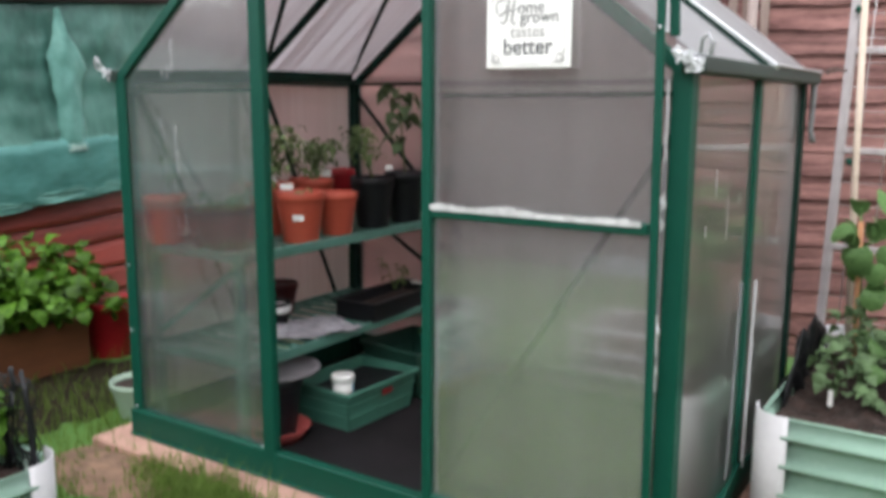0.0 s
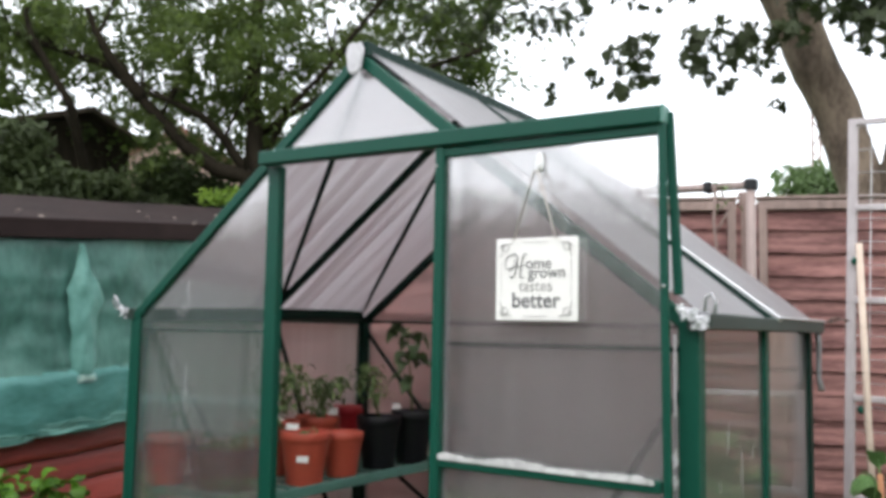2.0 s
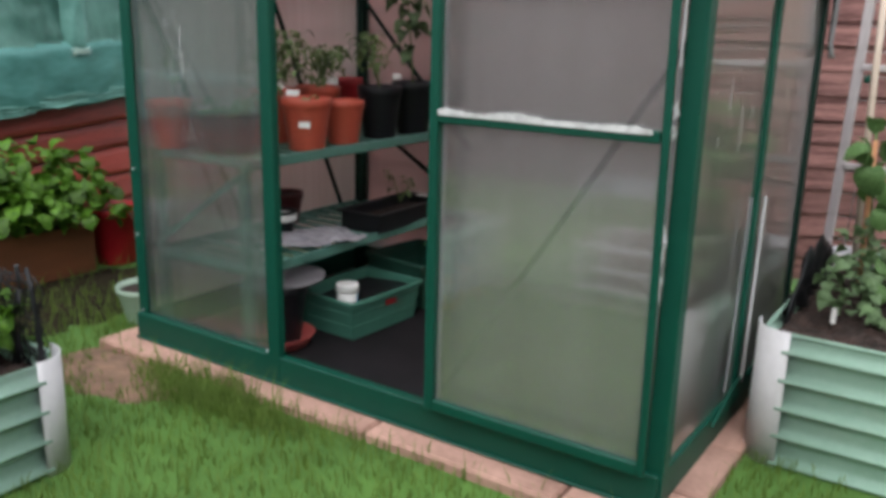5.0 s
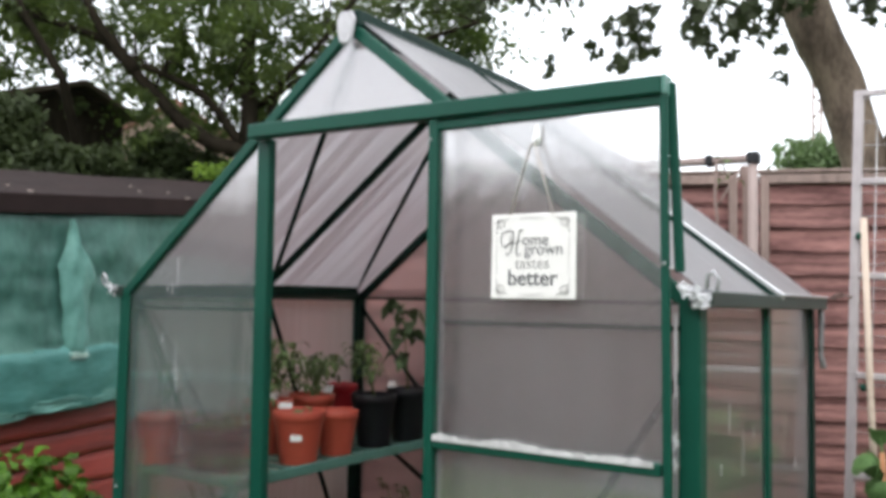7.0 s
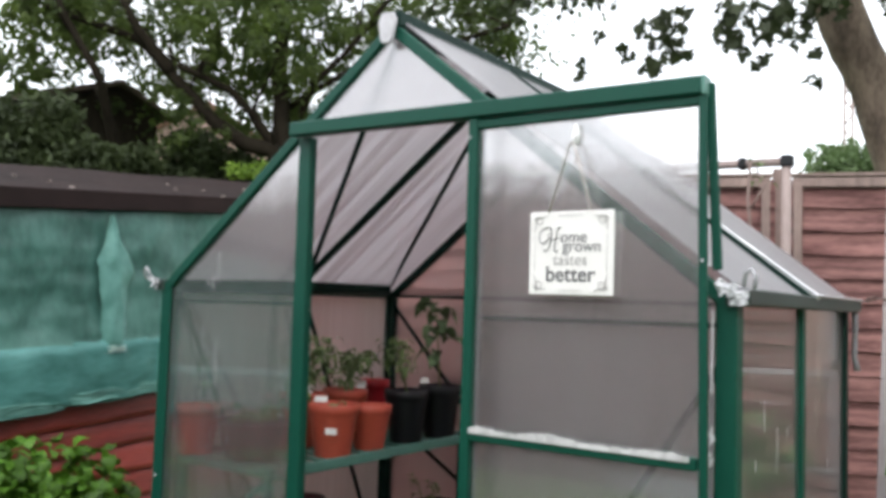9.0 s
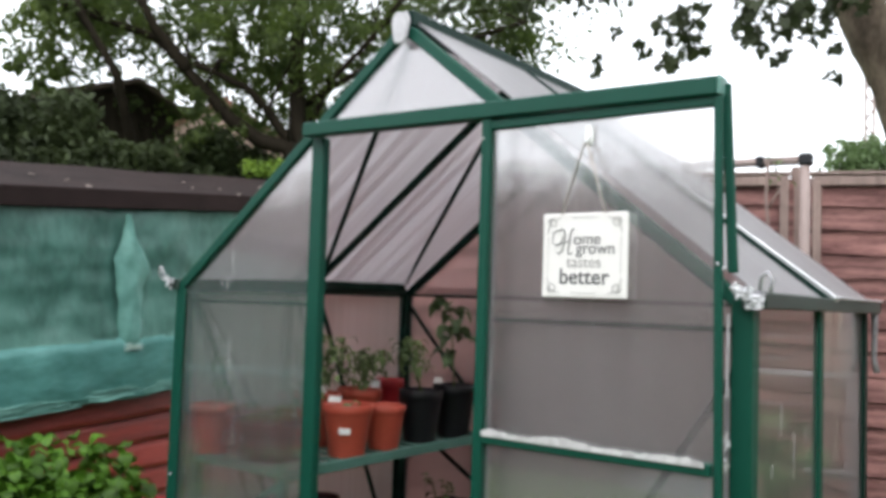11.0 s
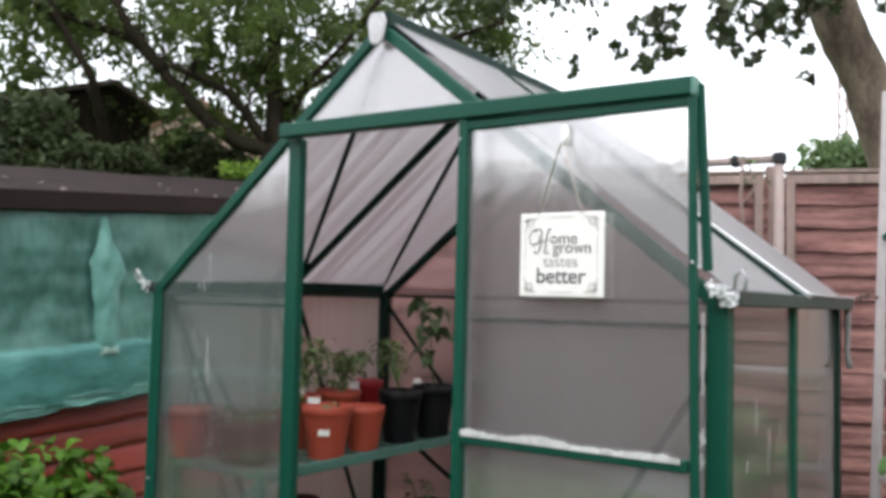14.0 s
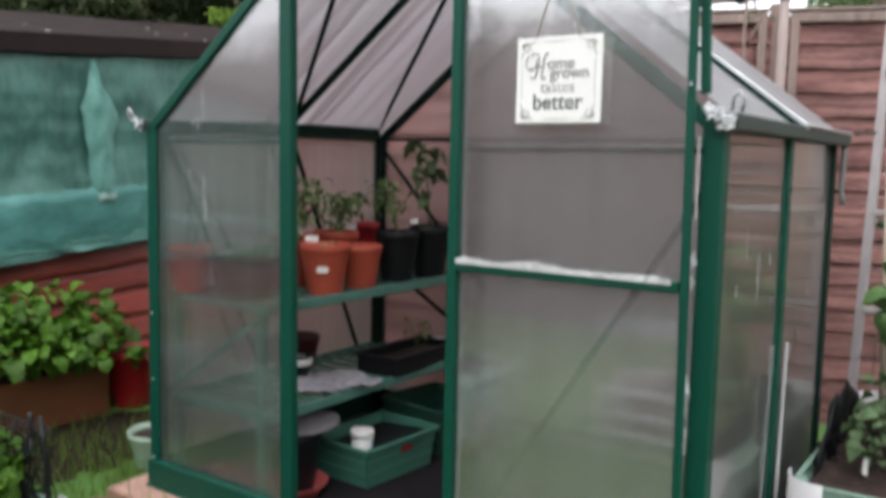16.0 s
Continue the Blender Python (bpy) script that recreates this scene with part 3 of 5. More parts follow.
for sx in (-1, 1):
    for sz in (-1, 1):
        cx, cz = sx * 0.078, sz * 0.071
        curl([(cx + sx * 0.012 * math.cos(a * 0.28) * (1 - a / 44), cz + sz * 0.012 * math.sin(a * 0.28) * (1 - a / 44)) for a in range(26)], 0.001, SIGN_PALE, "corner_scroll")
        curl([(cx - sx * 0.02 + sx * 0.03 * k / 8, cz + sz * (0.012 - 0.001 * k)) for k in range(9)], 0.0009, SIGN_PALE, "corner_scroll")
        curl([(cx + sx * (0.012 - 0.001 * k), cz - sz * 0.022 + sz * 0.03 * k / 8) for k in range(9)], 0.0009, SIGN_PALE, "corner_scroll")
for sx in (-1, 1):
    curl([(sx * 0.088, -0.04 + 0.08 * k / 4) for k in range(5)], 0.0005, SIGN_PALE, "border_line")
    curl([(-0.03 + 0.06 * k / 4, sx * 0.083) for k in range(5)], 0.0006, SIGN_PALE, "border_line")
bm = bmesh.new()
tube(bm, [(-0.055, -0.004, 0.09), (-0.006, -0.002, 0.246), (0.002, -0.002, 0.246), (0.05, -0.004, 0.09)], 0.0022, 6)
part("string", bm, STRING, sign)
hook = thing("adhesive_hook", (1.513, -0.052, 1.585), "small white adhesive hook on the door pane", "hook")
bm = bmesh.new()
lathe(bm, [(0.002, -0.004), (0.011, -0.003), (0.011, 0.002), (0.002, 0.004)], 16, pose(0, 0, 0, 90, 0, 0) @ Matrix.Diagonal((1, 2.3, 1, 1)))
part("pad", bm, WHITE_PLASTIC, hook)
bm = bmesh.new()
tube(bm, [(0, -0.004, 0.0), (0, -0.012, -0.012), (0, -0.016, -0.02), (0, -0.01, -0.024)], 0.003, 6)
part("peg", bm, WHITE_PLASTIC, hook)

# ---- staging along the shed-side wall ----
staging = thing("plant_staging", (0, 0, 0.03), "two-tier green metal plant staging with slatted shelves", "shelving")
# the back legs have their shade put into the colour
for x in (0.05, 0.452):
    for y in (0.075, 1.12):
        frame_bar("leg", (x, y, 0), (x, y, 0.645), 0.034, 0.03, (0, 1, 0), STAGE_GREEN if y < 0.5 else BRACE_AND_SHADED_GREEN, staging)
for z in (0.3, 0.642):
    for x in (0.045, 0.487):
        frame_bar("shelf_rail", (x, 0.06, z), (x, 1.13, z), 0.014, 0.034, mat=STAGE_GREEN, parent=staging)
    for y in (0.062, 1.13):
        frame_bar("shelf_rail", (0.04, y, z), (0.49, y, z), 0.012, 0.03, mat=STAGE_GREEN, parent=staging)
    for k in range(15):
        frame_bar("slat", (0.05, 0.1 + k * 0.071, z + 0.006), (0.482, 0.1 + k * 0.071, z + 0.006), 0.036, 0.006, mat=STAGE_GREEN, parent=staging, soft=0)
frame_bar("brace", (0.0, 0.058, 0.3), (0.44, 0.058, 0.6), 0.004, 0.018, mat=STAGE_GREEN, parent=staging, soft=0)
frame_bar("brace", (0.2, 1.13, 0.6), (0.47, 1.13, 0.44), 0.004, 0.018, mat=BRACE_AND_SHADED_GREEN, parent=staging, soft=0)
SH1, SH2 = 0.03 + 0.652, 0.03 + 0.31


def leaf_mesh(name, mat, lobes=0, curve=0.25, blunt=False):
    """One leaf of unit length along +x, folded on its midrib and bent down; lobes gives a toothed edge."""
    bm = bmesh.new()
    n = 7
    mid = [bm.verts.new((k / n, 0, curve * math.sin(math.pi * k / n) * 0.6 - 0.3 * curve * (k / n) ** 2 * 2)) for k in range(n + 1)]
    for s in (-1, 1):
        edge = []
        for k in range(n + 1):
            t = k / n
            w = 0.36 * math.sin(math.pi * min(1, t * 0.97 + 0.02) ** 0.8)
            if blunt:
                w = 0.40 * math.sqrt(max(0.0, 1 - (2 * t - 1) ** 2)) * (0.72 + 0.4 * t)
            if lobes and k % 2:
                w *= 1 - lobes
            edge.append(bm.verts.new((t, s * w, mid[k].co.z + 0.22 * w)))
        for k in range(n):
            f = (mid[k], mid[k + 1], edge[k + 1], edge[k]) if s > 0 else (mid[k + 1], mid[k], edge[k], edge[k + 1])
            bm.faces.new(f).smooth = True
    return mesh_of(name, bm, mat)


LEAF_PALE = material("pale_crop_leaf", (0.17, 0.255, 0.125), (0.045, 0.09, 0.035), 14, 0.55, 0, 0.1, 60, contrast=0.4, vary=0.35, through_light=0.25, spec=0.3)
LEAVES = {"pale": leaf_mesh("leaf", LEAF_PALE, 0.06, 0.4), "straw": leaf_mesh("leaf", LEAF_BRIGHT, 0.1, 0.42, True), "bean": leaf_mesh("leaf", LEAF_BEAN, 0.08, 0.4, True), "tomato": leaf_mesh("leaf", LEAF_TOMATO, 0.4, 0.5)}


def put_leaf(kind, parent, at, size, yaw, pitch, roll=0, wide=1.0):
    ob = new("leaf", LEAVES[kind])
    ob.parent = parent
    ob.matrix_basis = pose(*at, roll, pitch, yaw) @ Matrix.Diagonal((size, size * wide, size, 1))
    return ob


def flower_pot(at, r, h, mat, label, group="pots on the staging", soil=True, name="plant_pot"):
    pot = thing(name, at, label, "plant pot", group)
    bm = bmesh.new()
    t = 0.004
    lathe(bm, [(r * 0.68, 0), (r * 0.70, 0.004), (r * 0.935, h * 0.80), (r * 0.94, h * 0.805), (r * 0.985, h * 0.815), (r, h * 0.99), (r - 0.002, h), (r - t, h), (r * 0.9 - t, h * 0.8), (r * 0.86 - t, h * 0.7)])
    part("body", bm, mat, pot)
    if soil:
        bm = bmesh.new()
        lathe(bm, [(0.001, h * 0.86), (r * 0.5, h * 0.87), (r * 0.93 - t, h * 0.85)], 20)
        part("compost", bm, SOIL, pot)
    return pot


def seedling(at, h, spread, n, seed, label, stems=2, lean=0.0, kind="tomato", size=(0.02, 0.048)):
    rng = random.Random(seed)
    plant = thing("potted_plant", at, label, "plant", "plants on the staging")
    for s in range(stems):
        a, hh = rng.uniform(0, 6.28), h * rng.uniform(0.75, 1.0)
        pts = [(math.cos(a) * 0.02 * k * (spread / 0.1) * 0.6, math.sin(a) * 0.02 * k * (spread / 0.1) * 0.6, hh * k / 5) for k in range(6)]
        bm = bmesh.new()
        tube(bm, pts, [0.004, 0.0036, 0.0032, 0.0028, 0.0022, 0.0015], 6)
        part("stem", bm, LEAF_TOMATO, plant)
        for k in range(n // stems):
            t = rng.uniform(0.25, 1.0) ** 0.8
            i = min(4, int(t * 5))
            p = Vector(pts[i]).lerp(Vector(pts[i + 1]), t * 5 - i)
            yaw = rng.uniform(0, 360)
            d = Vector((math.cos(radians(yaw)), math.sin(radians(yaw)), 0))
            put_leaf(kind, plant, p + d * rng.uniform(0.0, spread * 0.5), rng.uniform(*size), yaw, rng.uniform(-25, 45), rng.uniform(-25, 25))
    return plant


TAG = material("white_label", (0.75, 0.74, 0.72), (0.68, 0.67, 0.65), 20, 0.6, 0, 0)


def tag_on(pot, x, y, z, yaw, w, h, tilt=90):
    ob = part("label_sticker", simple(box, (0, 0, 0), (w, h, 0.0015), w=0), TAG, pot, "blank white label")
    ob.matrix_basis = pose(x, y, z, tilt, 0, yaw)


ORANGE = "orange terracotta-coloured plastic pot on the upper shelf"
p1 = flower_pot((0.425, 0.385, SH1), 0.086, 0.172, TERRACOTTA, "orange plastic pot with a white label on the upper shelf")
tag_on(p1, 0.045, -0.061, 0.09, 36, 0.038, 0.02, 82)
tag_on(p1, -0.005, -0.06, 0.19, 20, 0.045, 0.02, 70)
flower_pot((0.415, 0.585, SH1), 0.076, 0.152, TERRACOTTA, ORANGE)
p3 = flower_pot((0.21, 0.46, SH1), 0.085, 0.185, TERRACOTTA, ORANGE)
tag_on(p3, 0.05, -0.03, 0.2, 30, 0.03, 0.022, 70)
p4 = flower_pot((0.21, 0.68, SH1), 0.085, 0.185, TERRACOTTA, ORANGE)
tag_on(p4, 0.06, 0.02, 0.205, 30, 0.035, 0.03, 70)
b1 = flower_pot((0.41, 0.80, SH1), 0.084, 0.192, BLACK_PLASTIC, "tall black plastic pot on the upper shelf")
tag_on(b1, 0.04, 0.05, 0.225, 40, 0.03, 0.02, 70)
flower_pot((0.425, 0.99, SH1), 0.084, 0.2, BLACK_PLASTIC, "tall black plastic pot on the upper shelf")
flower_pot((0.13, 0.95, SH1), 0.06, 0.2, RED_PLASTIC, "small red plastic pot behind the black pots")
flower_pot((0.085, 0.1, SH1), 0.072, 0.16, TERRACOTTA, ORANGE)
tub = thing("seed_trough", (0.285, 0.17, SH1), "dark green oval basket of dry seedlings on the upper shelf", "planter")
bm = bmesh.new()
lathe(bm, [(0.092, 0), (0.1, 0.004), (0.118, 0.06), (0.128, 0.112), (0.134, 0.116), (0.132, 0.122), (0.126, 0.12), (0.12, 0.1)], 32, Matrix.Diagonal((1.06, 0.8, 1, 1)))
part("body", bm, material("dark_green_basket", (0.022, 0.034, 0.026), (0.014, 0.022, 0.017), 20, 0.6, 0, 0.1), tub)
bm = bmesh.new()
bmesh.ops.create_grid(bm, x_segments=10, y_segments=8, size=0.5, matrix=pose(0, 0, 0.104) @ Matrix.Diagonal((0.17, 0.13, 1, 1)))
for v in bm.verts:
    v.co.z += rng.uniform(0, 0.008)
part("compost", bm, SOIL, tub)
seedling((0.425, 0.385, SH1 + 0.15), 0.03, 0.03, 3, 1, "tiny green seedling in an orange pot", 1)
seedling((0.21, 0.46, SH1 + 0.155), 0.23, 0.15, 130, 2, "bushy young tomato plant in an orange pot", 3)
seedling((0.21, 0.68, SH1 + 0.155), 0.19, 0.14, 112, 3, "bushy young tomato plant in an orange pot", 3)
seedling((0.30, 0.30, SH1 + 0.10), 0.15, 0.1, 30, 4, "thin green seedlings in a dark basket", 3)
seedling((0.41, 0.80, SH1 + 0.18), 0.21, 0.1, 56, 5, "leafy pepper plant in a black pot", 2, kind="tomato", size=(0.025, 0.052))
seedling((0.425, 0.99, SH1 + 0.18), 0.36, 0.12, 34, 6, "tall pepper plant with drooping leaves in a black pot", 1, kind="pale", size=(0.045, 0.085))
seedling((0.28, 0.2, SH1 + 0.11), 0.07, 0.12, 40, 7, "dry straggly seedlings in a dark basket", 4)
seedling((0.085, 0.11, SH1 + 0.14), 0.2, 0.03, 10, 8, "upright green plant in an orange pot", 1)

# lower shelf
tray = thing("seed_tray", (0.405, 0.905, SH2), "long black plastic seed tray on the lower shelf", "tray", turn=2)
tray.scale = (1.15, 0.84, 1)
bm = bmesh.new()
for (c, s) in (((0, 0, 0.004), (0.15, 0.52, 0.008)), ((0.073, 0, 0.035), (0.008, 0.53, 0.07)), ((-0.073, 0, 0.035), (0.008, 0.53, 0.07)), ((0, 0.262, 0.035), (0.15, 0.008, 0.07)), ((0, -0.262, 0.035), (0.15, 0.008, 0.07)),
               ((0.08, 0, 0.07), (0.02, 0.56, 0.007)), ((-0.08, 0, 0.07), (0.02, 0.56, 0.007)), ((0, 0.274, 0.07), (0.15, 0.02, 0.007)), ((0, -0.274, 0.07), (0.15, 0.02, 0.007))):
    box(bm, c, s)
part("body", bm, BLACK_PLASTIC, tray)
bm = bmesh.new()
box(bm, (0, 0, 0.02), (0.13, 0.5, 0.03))
part("compost", bm, SOIL, tray)
part("label_sticker", simple(box, (0.02, 0.2, 0.08), (0.05, 0.03, 0.004)), TAG, tray, "blank white label")
MAROON = material("maroon_plastic", (0.085, 0.012, 0.014), (0.05, 0.008, 0.009), 9, 0.5, 0, 0.05)
SHEET = material("crumpled_grey_film", (0.46, 0.45, 0.49), (0.26, 0.25, 0.285), 14, 0.3, 0, 0.3)
bm = bmesh.new()
bmesh.ops.create_grid(bm, x_segments=22, y_segments=18, size=0.5, matrix=pose(0.385, 0.46, SH2 + 0.02, 0, 0, -24) @ Matrix.Diagonal((0.24, 0.3, 1, 1)))
for v in bm.verts:
    v.co.z += 0.022 * noise.noise(v.co * 14) + 0.01 * noise.noise(v.co * 40)
thicken(bm, 0.002)
one("plastic_sheet", bm, SHEET, "crumpled grey plastic sheet on the lower shelf", "plastic sheet")
jar = flower_pot((0.25, 0.44, SH2 + 0.01), 0.05, 0.09, BLACK_PLASTIC, "small dark pot with a white band on the lower shelf", soil=False)
bm = bmesh.new()
lathe(bm, [(0.049, 0.052), (0.0505, 0.053), (0.052, 0.076), (0.0505, 0.077)], 20)
part("band", bm, WHITE_PLASTIC, jar, "white band")
flower_pot((0.11, 0.60, SH2 + 0.005), 0.07, 0.12, MAROON, "dark red plastic pot on the lower shelf")
seedling((0.34, 1.03, SH2 + 0.05), 0.12, 0.1, 16, 11, "small green seedlings on the lower shelf", 2)

# floor things


# dark green, with the shade under the staging put into the colour as well
CRATE_DARK_SHADED = material("dark_shaded_green_plastic", (0.022, 0.085, 0.062), (0.016, 0.06, 0.045), 8, 0.5, 0, 0.06)


def crate(at, turn, sx, sy, h, label, plastic=CRATE):
    c = thing("plastic_crate", at, label, "crate", "green crates on the floor", turn=turn)
    t, f = 0.006, 0.9
    part("base", simple(box, (0, 0, t / 2), (sx * f, sy * f, t), w=0), plastic, c)
    for ax in (0, 1):
        for s in (-1, 1):
            bm = bmesh.new()
            a, b = (sx / 2, sy / 2) if ax == 0 else (sy / 2, sx / 2)
            P = (lambda u, v, z: (u, v, z)) if ax == 0 else (lambda u, v, z: (v, u, z))
            for z0, z1, push in ((0, 0.30, 0), (0.30, 0.36, 0.004), (0.36, 0.62, 0), (0.62, 0.68, 0.004), (0.68, 0.92, 0)):
                g0, g1 = f + (1 - f) * z0, f + (1 - f) * z1
                slab(bm, [P(s * (a * g0 + push), -b * g0, z0 * h), P(s * (a * g0 + push), b * g0, z0 * h), P(s * (a * g1 + push), b * g1, z1 * h), P(s * (a * g1 + push), -b * g1, z1 * h)], P(-s * t, 0, 0))
            part("side", bm, plastic, c)
            lo, hi = P(s * (a + 0.004), -b - 0.008, h * 0.95), P(s * (a + 0.004), b + 0.008, h * 0.95)
            part("rim", simple(bar, lo, hi, 0.016, 0.016, w=0.003), plastic, c)
    return c


c1 = crate((0.49, 0.585, 0.03), -3, 0.27, 0.375, 0.14, "green plastic crate with a red label on the membrane floor")
sticker = part("sticker", simple(box, (0.135, 0.02, 0.1), (0.003, 0.055, 0.02), w=0), RED_PLASTIC, c1, "red label")
crate((0.48, 0.98, 0.03), -8, 0.30, 0.30, 0.18, "dark green plastic crate under the staging with shade in its colour", CRATE_DARK_SHADED)
bm = bmesh.new()
box(bm, (0.48, 0.6, 0.085), (0.2, 0.3, 0.1), None)
for v in bm.verts:
    v.co += Vector((rng.uniform(-0.02, 0.02),) * 3)
one("compost_bag", bm, BLACK_PLASTIC, "folded black plastic bag in the crate", "bag")
tubw = thing("white_tub", (0.528, 0.47, 0.122), "white plastic tub with a blue label in the green crate", "tub")
bm = bmesh.new()
lathe(bm, [(0.033, 0), (0.036, 0.002), (0.0375, 0.062)], 24)
part("body", bm, WHITE_PLASTIC, tubw)
bm = bmesh.new()
lathe(bm, [(0.039, 0.06), (0.0415, 0.062), (0.0415, 0.083), (0.04, 0.086), (0.02, 0.087)], 24)
part("lid", bm, WHITE_PLASTIC, tubw)
BLUE = material("blue_label", (0.12, 0.38, 0.55), (0.09, 0.3, 0.46), 30, 0.5, 0, 0)
bm = bmesh.new()
for k in range(5):
    a0, a1 = radians(5 + 14 * k), radians(19 + 14 * k)
    vs = [bm.verts.new((0.0392 * math.cos(a), 0.0392 * math.sin(a), z)) for a, z in ((a0, 0.008), (a1, 0.008), (a1, 0.054), (a0, 0.054))]
    bm.faces.new(vs)
part("sticker", bm, BLUE, tubw, "pale blue label")
flower_pot((0.425, 0.238, 0.0405), 0.097, 0.212, BLACK_PLASTIC, "large black plastic pot standing in an orange saucer", name="large_pot", group="floor pots")
SAUCER = material("faded_red_plastic", (0.5, 0.105, 0.10), (0.42, 0.085, 0.08), 9, 0.45, 0, 0.05)
bm = bmesh.new()
lathe(bm, [(0.08, 0), (0.1, 0.002), (0.128, 0.042), (0.13, 0.045), (0.126, 0.046), (0.098, 0.012), (0.01, 0.01)], 30, Matrix.Translation((0.425, 0.235, 0.03)) @ Matrix.Diagonal((0.93, 0.93, 1, 1)))
one("pot_saucer", bm, SAUCER, "round faded red plastic saucer on the floor", "saucer")
LID = material("grey_lid", (0.16, 0.15, 0.165), (0.11, 0.105, 0.115), 9, 0.5, 0, 0.05)
bm = bmesh.new()
lathe(bm, [(0.105, 0), (0.11, 0.003), (0.11, 0.009), (0.1, 0.012), (0.01, 0.013)], 30, pose(0.44, 0.29, 0.254, 5, 0, 0))
one("lid", bm, LID, "grey plastic lid lying on the black pot", "lid")
seedling((0.66, 0.93, 0.16), 0.2, 0.12, 16, 21, "pale green leafy plant in a yellow pot", 2, kind="bean", size=(0.06, 0.1))
YELLOW = material("ochre_plastic", (0.42, 0.22, 0.05), (0.34, 0.17, 0.04), 9, 0.5, 0, 0.05)
flower_pot((0.66, 0.93, 0.03), 0.08, 0.15, YELLOW, "ochre plastic pot on the membrane floor", group="floor pots")

# ---- fence ----
fence = thing("fence", (1.457, 2.13, 0), "red-brown lapped board fence with weathered posts", "fence", kind="structure", turn=20)
board_meshes = []
for k in range(5):
    r2 = random.Random(40 + k)
    bm2 = bmesh.new()
    n = 30
    low = [0.009 * noise.noise((i * 0.35, k * 3.1, 0)) + 0.007 * noise.noise((i * 1.3, k * 5.1, 2)) for i in range(n + 1)]
    rows = []
    for i in range(n + 1):
        x = 1.785 * i / n
        rows.append([bm2.verts.new(p) for p in ((x, -0.004, low[i]), (x, 0.006, low[i] + 0.001), (x, 0.02, 0.118), (x, 0.012, 0.118))])
    for a, b in zip(rows, rows[1:]):
        for j in range(4):
            bm2.faces.new((a[j], b[j], b[(j + 1) % 4], a[(j + 1) % 4]))
    bm2.faces.new(rows[0])
    bm2.faces.new(rows[-1][::-1])
    bmesh.ops.recalc_face_normals(bm2, faces=bm2.faces[:])
    board_meshes.append(mesh_of("board", bm2, FENCE_WOOD))
for k, (x0, wide) in enumerate(((-2.43, 0.56), (-1.87, 1.83), (-0.04, 1.83), (1.79, 1.83))):
    part("post", simple(box, (x0, 0.04, 0.92), (0.06, 0.06, 1.84)), POST_WOOD, fence)
    part("top_rail", simple(box, (x0 + wide / 2, -0.004, 1.772), (wide - 0.09, 0.05, 0.04)), POST_WOOD, fence)
    part("capping", simple(box, (x0 + wide / 2, 0.0, 1.806), (wide - 0.08, 0.06, 0.014)), POST_WOOD, fence)
    for xb in (x0 + 0.065, x0 + wide - 0.065):
        part("batten", simple(box, (xb, -0.024, 0.92), (0.035, 0.022, 1.7)), POST_WOOD, fence)
    for j in range(17):
        ob = new("board", board_meshes[random.randrange(5)])
        ob.parent = fence
        ob.matrix_basis = pose(x0 + 0.022, -0.008 + random.uniform(-0.004, 0.004), 0.04 + j * 0.1015, random.uniform(-1, 1.2), random.uniform(-0.25, 0.25), 0) @ Matrix.Diagonal(((wide - 0.045) / 1.785, 1, 1, 1))

# grey pole frame in front of the fence
POLE = material("weathered_grey_pole", (0.36, 0.285, 0.265), (0.22, 0.17, 0.155), 7, 0.7, 0, 0.15, 40, (4, 4, 0.6))
poles = thing("pole_frame", (0, 1.82, 0), "grey pole frame with black elbow joints by the fence", "pole frame")
for a, b in (((1.513, 0, 0), (1.513, 0, 1.8)), ((1.513, 0, 1.815), (0.8, 0, 1.825)), ((0.8, 0, 0), (0.8, 0, 1.81))):
    bm = bmesh.new()
    tube(bm, [a, b], 0.019, 10)
    part("pole", bm, POLE, poles)
for x in (1.516, 1.34, 1.18, 0.8):
    part("joint", simple(box, (x, 0, 1.817), (0.05 if x > 1.5 else 0.034, 0.05, 0.05), w=0.008), BLACK_PLASTIC, poles, "black plastic joint")
bm = bmesh.new()
tube(bm, [(1.375, -0.02, 1.815), (1.370, -0.03, 1.665), (1.380, -0.03, 1.565), (1.370, -0.03, 1.445)], 0.007, 6)
tube(bm, [(1.470, -0.03, 1.765), (1.440, -0.03, 1.725), (1.410, -0.03, 1.675), (1.380, -0.03, 1.625)], 0.005, 6)
tube(bm, [(1.400, -0.03, 1.805), (1.410, -0.03, 1.765), (1.440, -0.03, 1.725)], 0.004, 6)
part("dry_vine", bm, POST_WOOD, poles, "dry brown vine stems")
rv = random.Random(8)
for k in range(14):
    put_leaf("tomato", poles, (rv.uniform(1.36, 1.47), -0.03, rv.uniform(1.7, 1.84)), rv.uniform(0.02, 0.045), rv.uniform(0, 360), rv.uniform(-40, 40))

# ---- shed with tarpaulin ----
SX = -1.35
shed = thing("shed", (SX, 0.09, -0.031), "low red-brown shed with a brown felt roof", "shed")
shed.rotation_euler.x = radians(4.6)
shed_boards = []
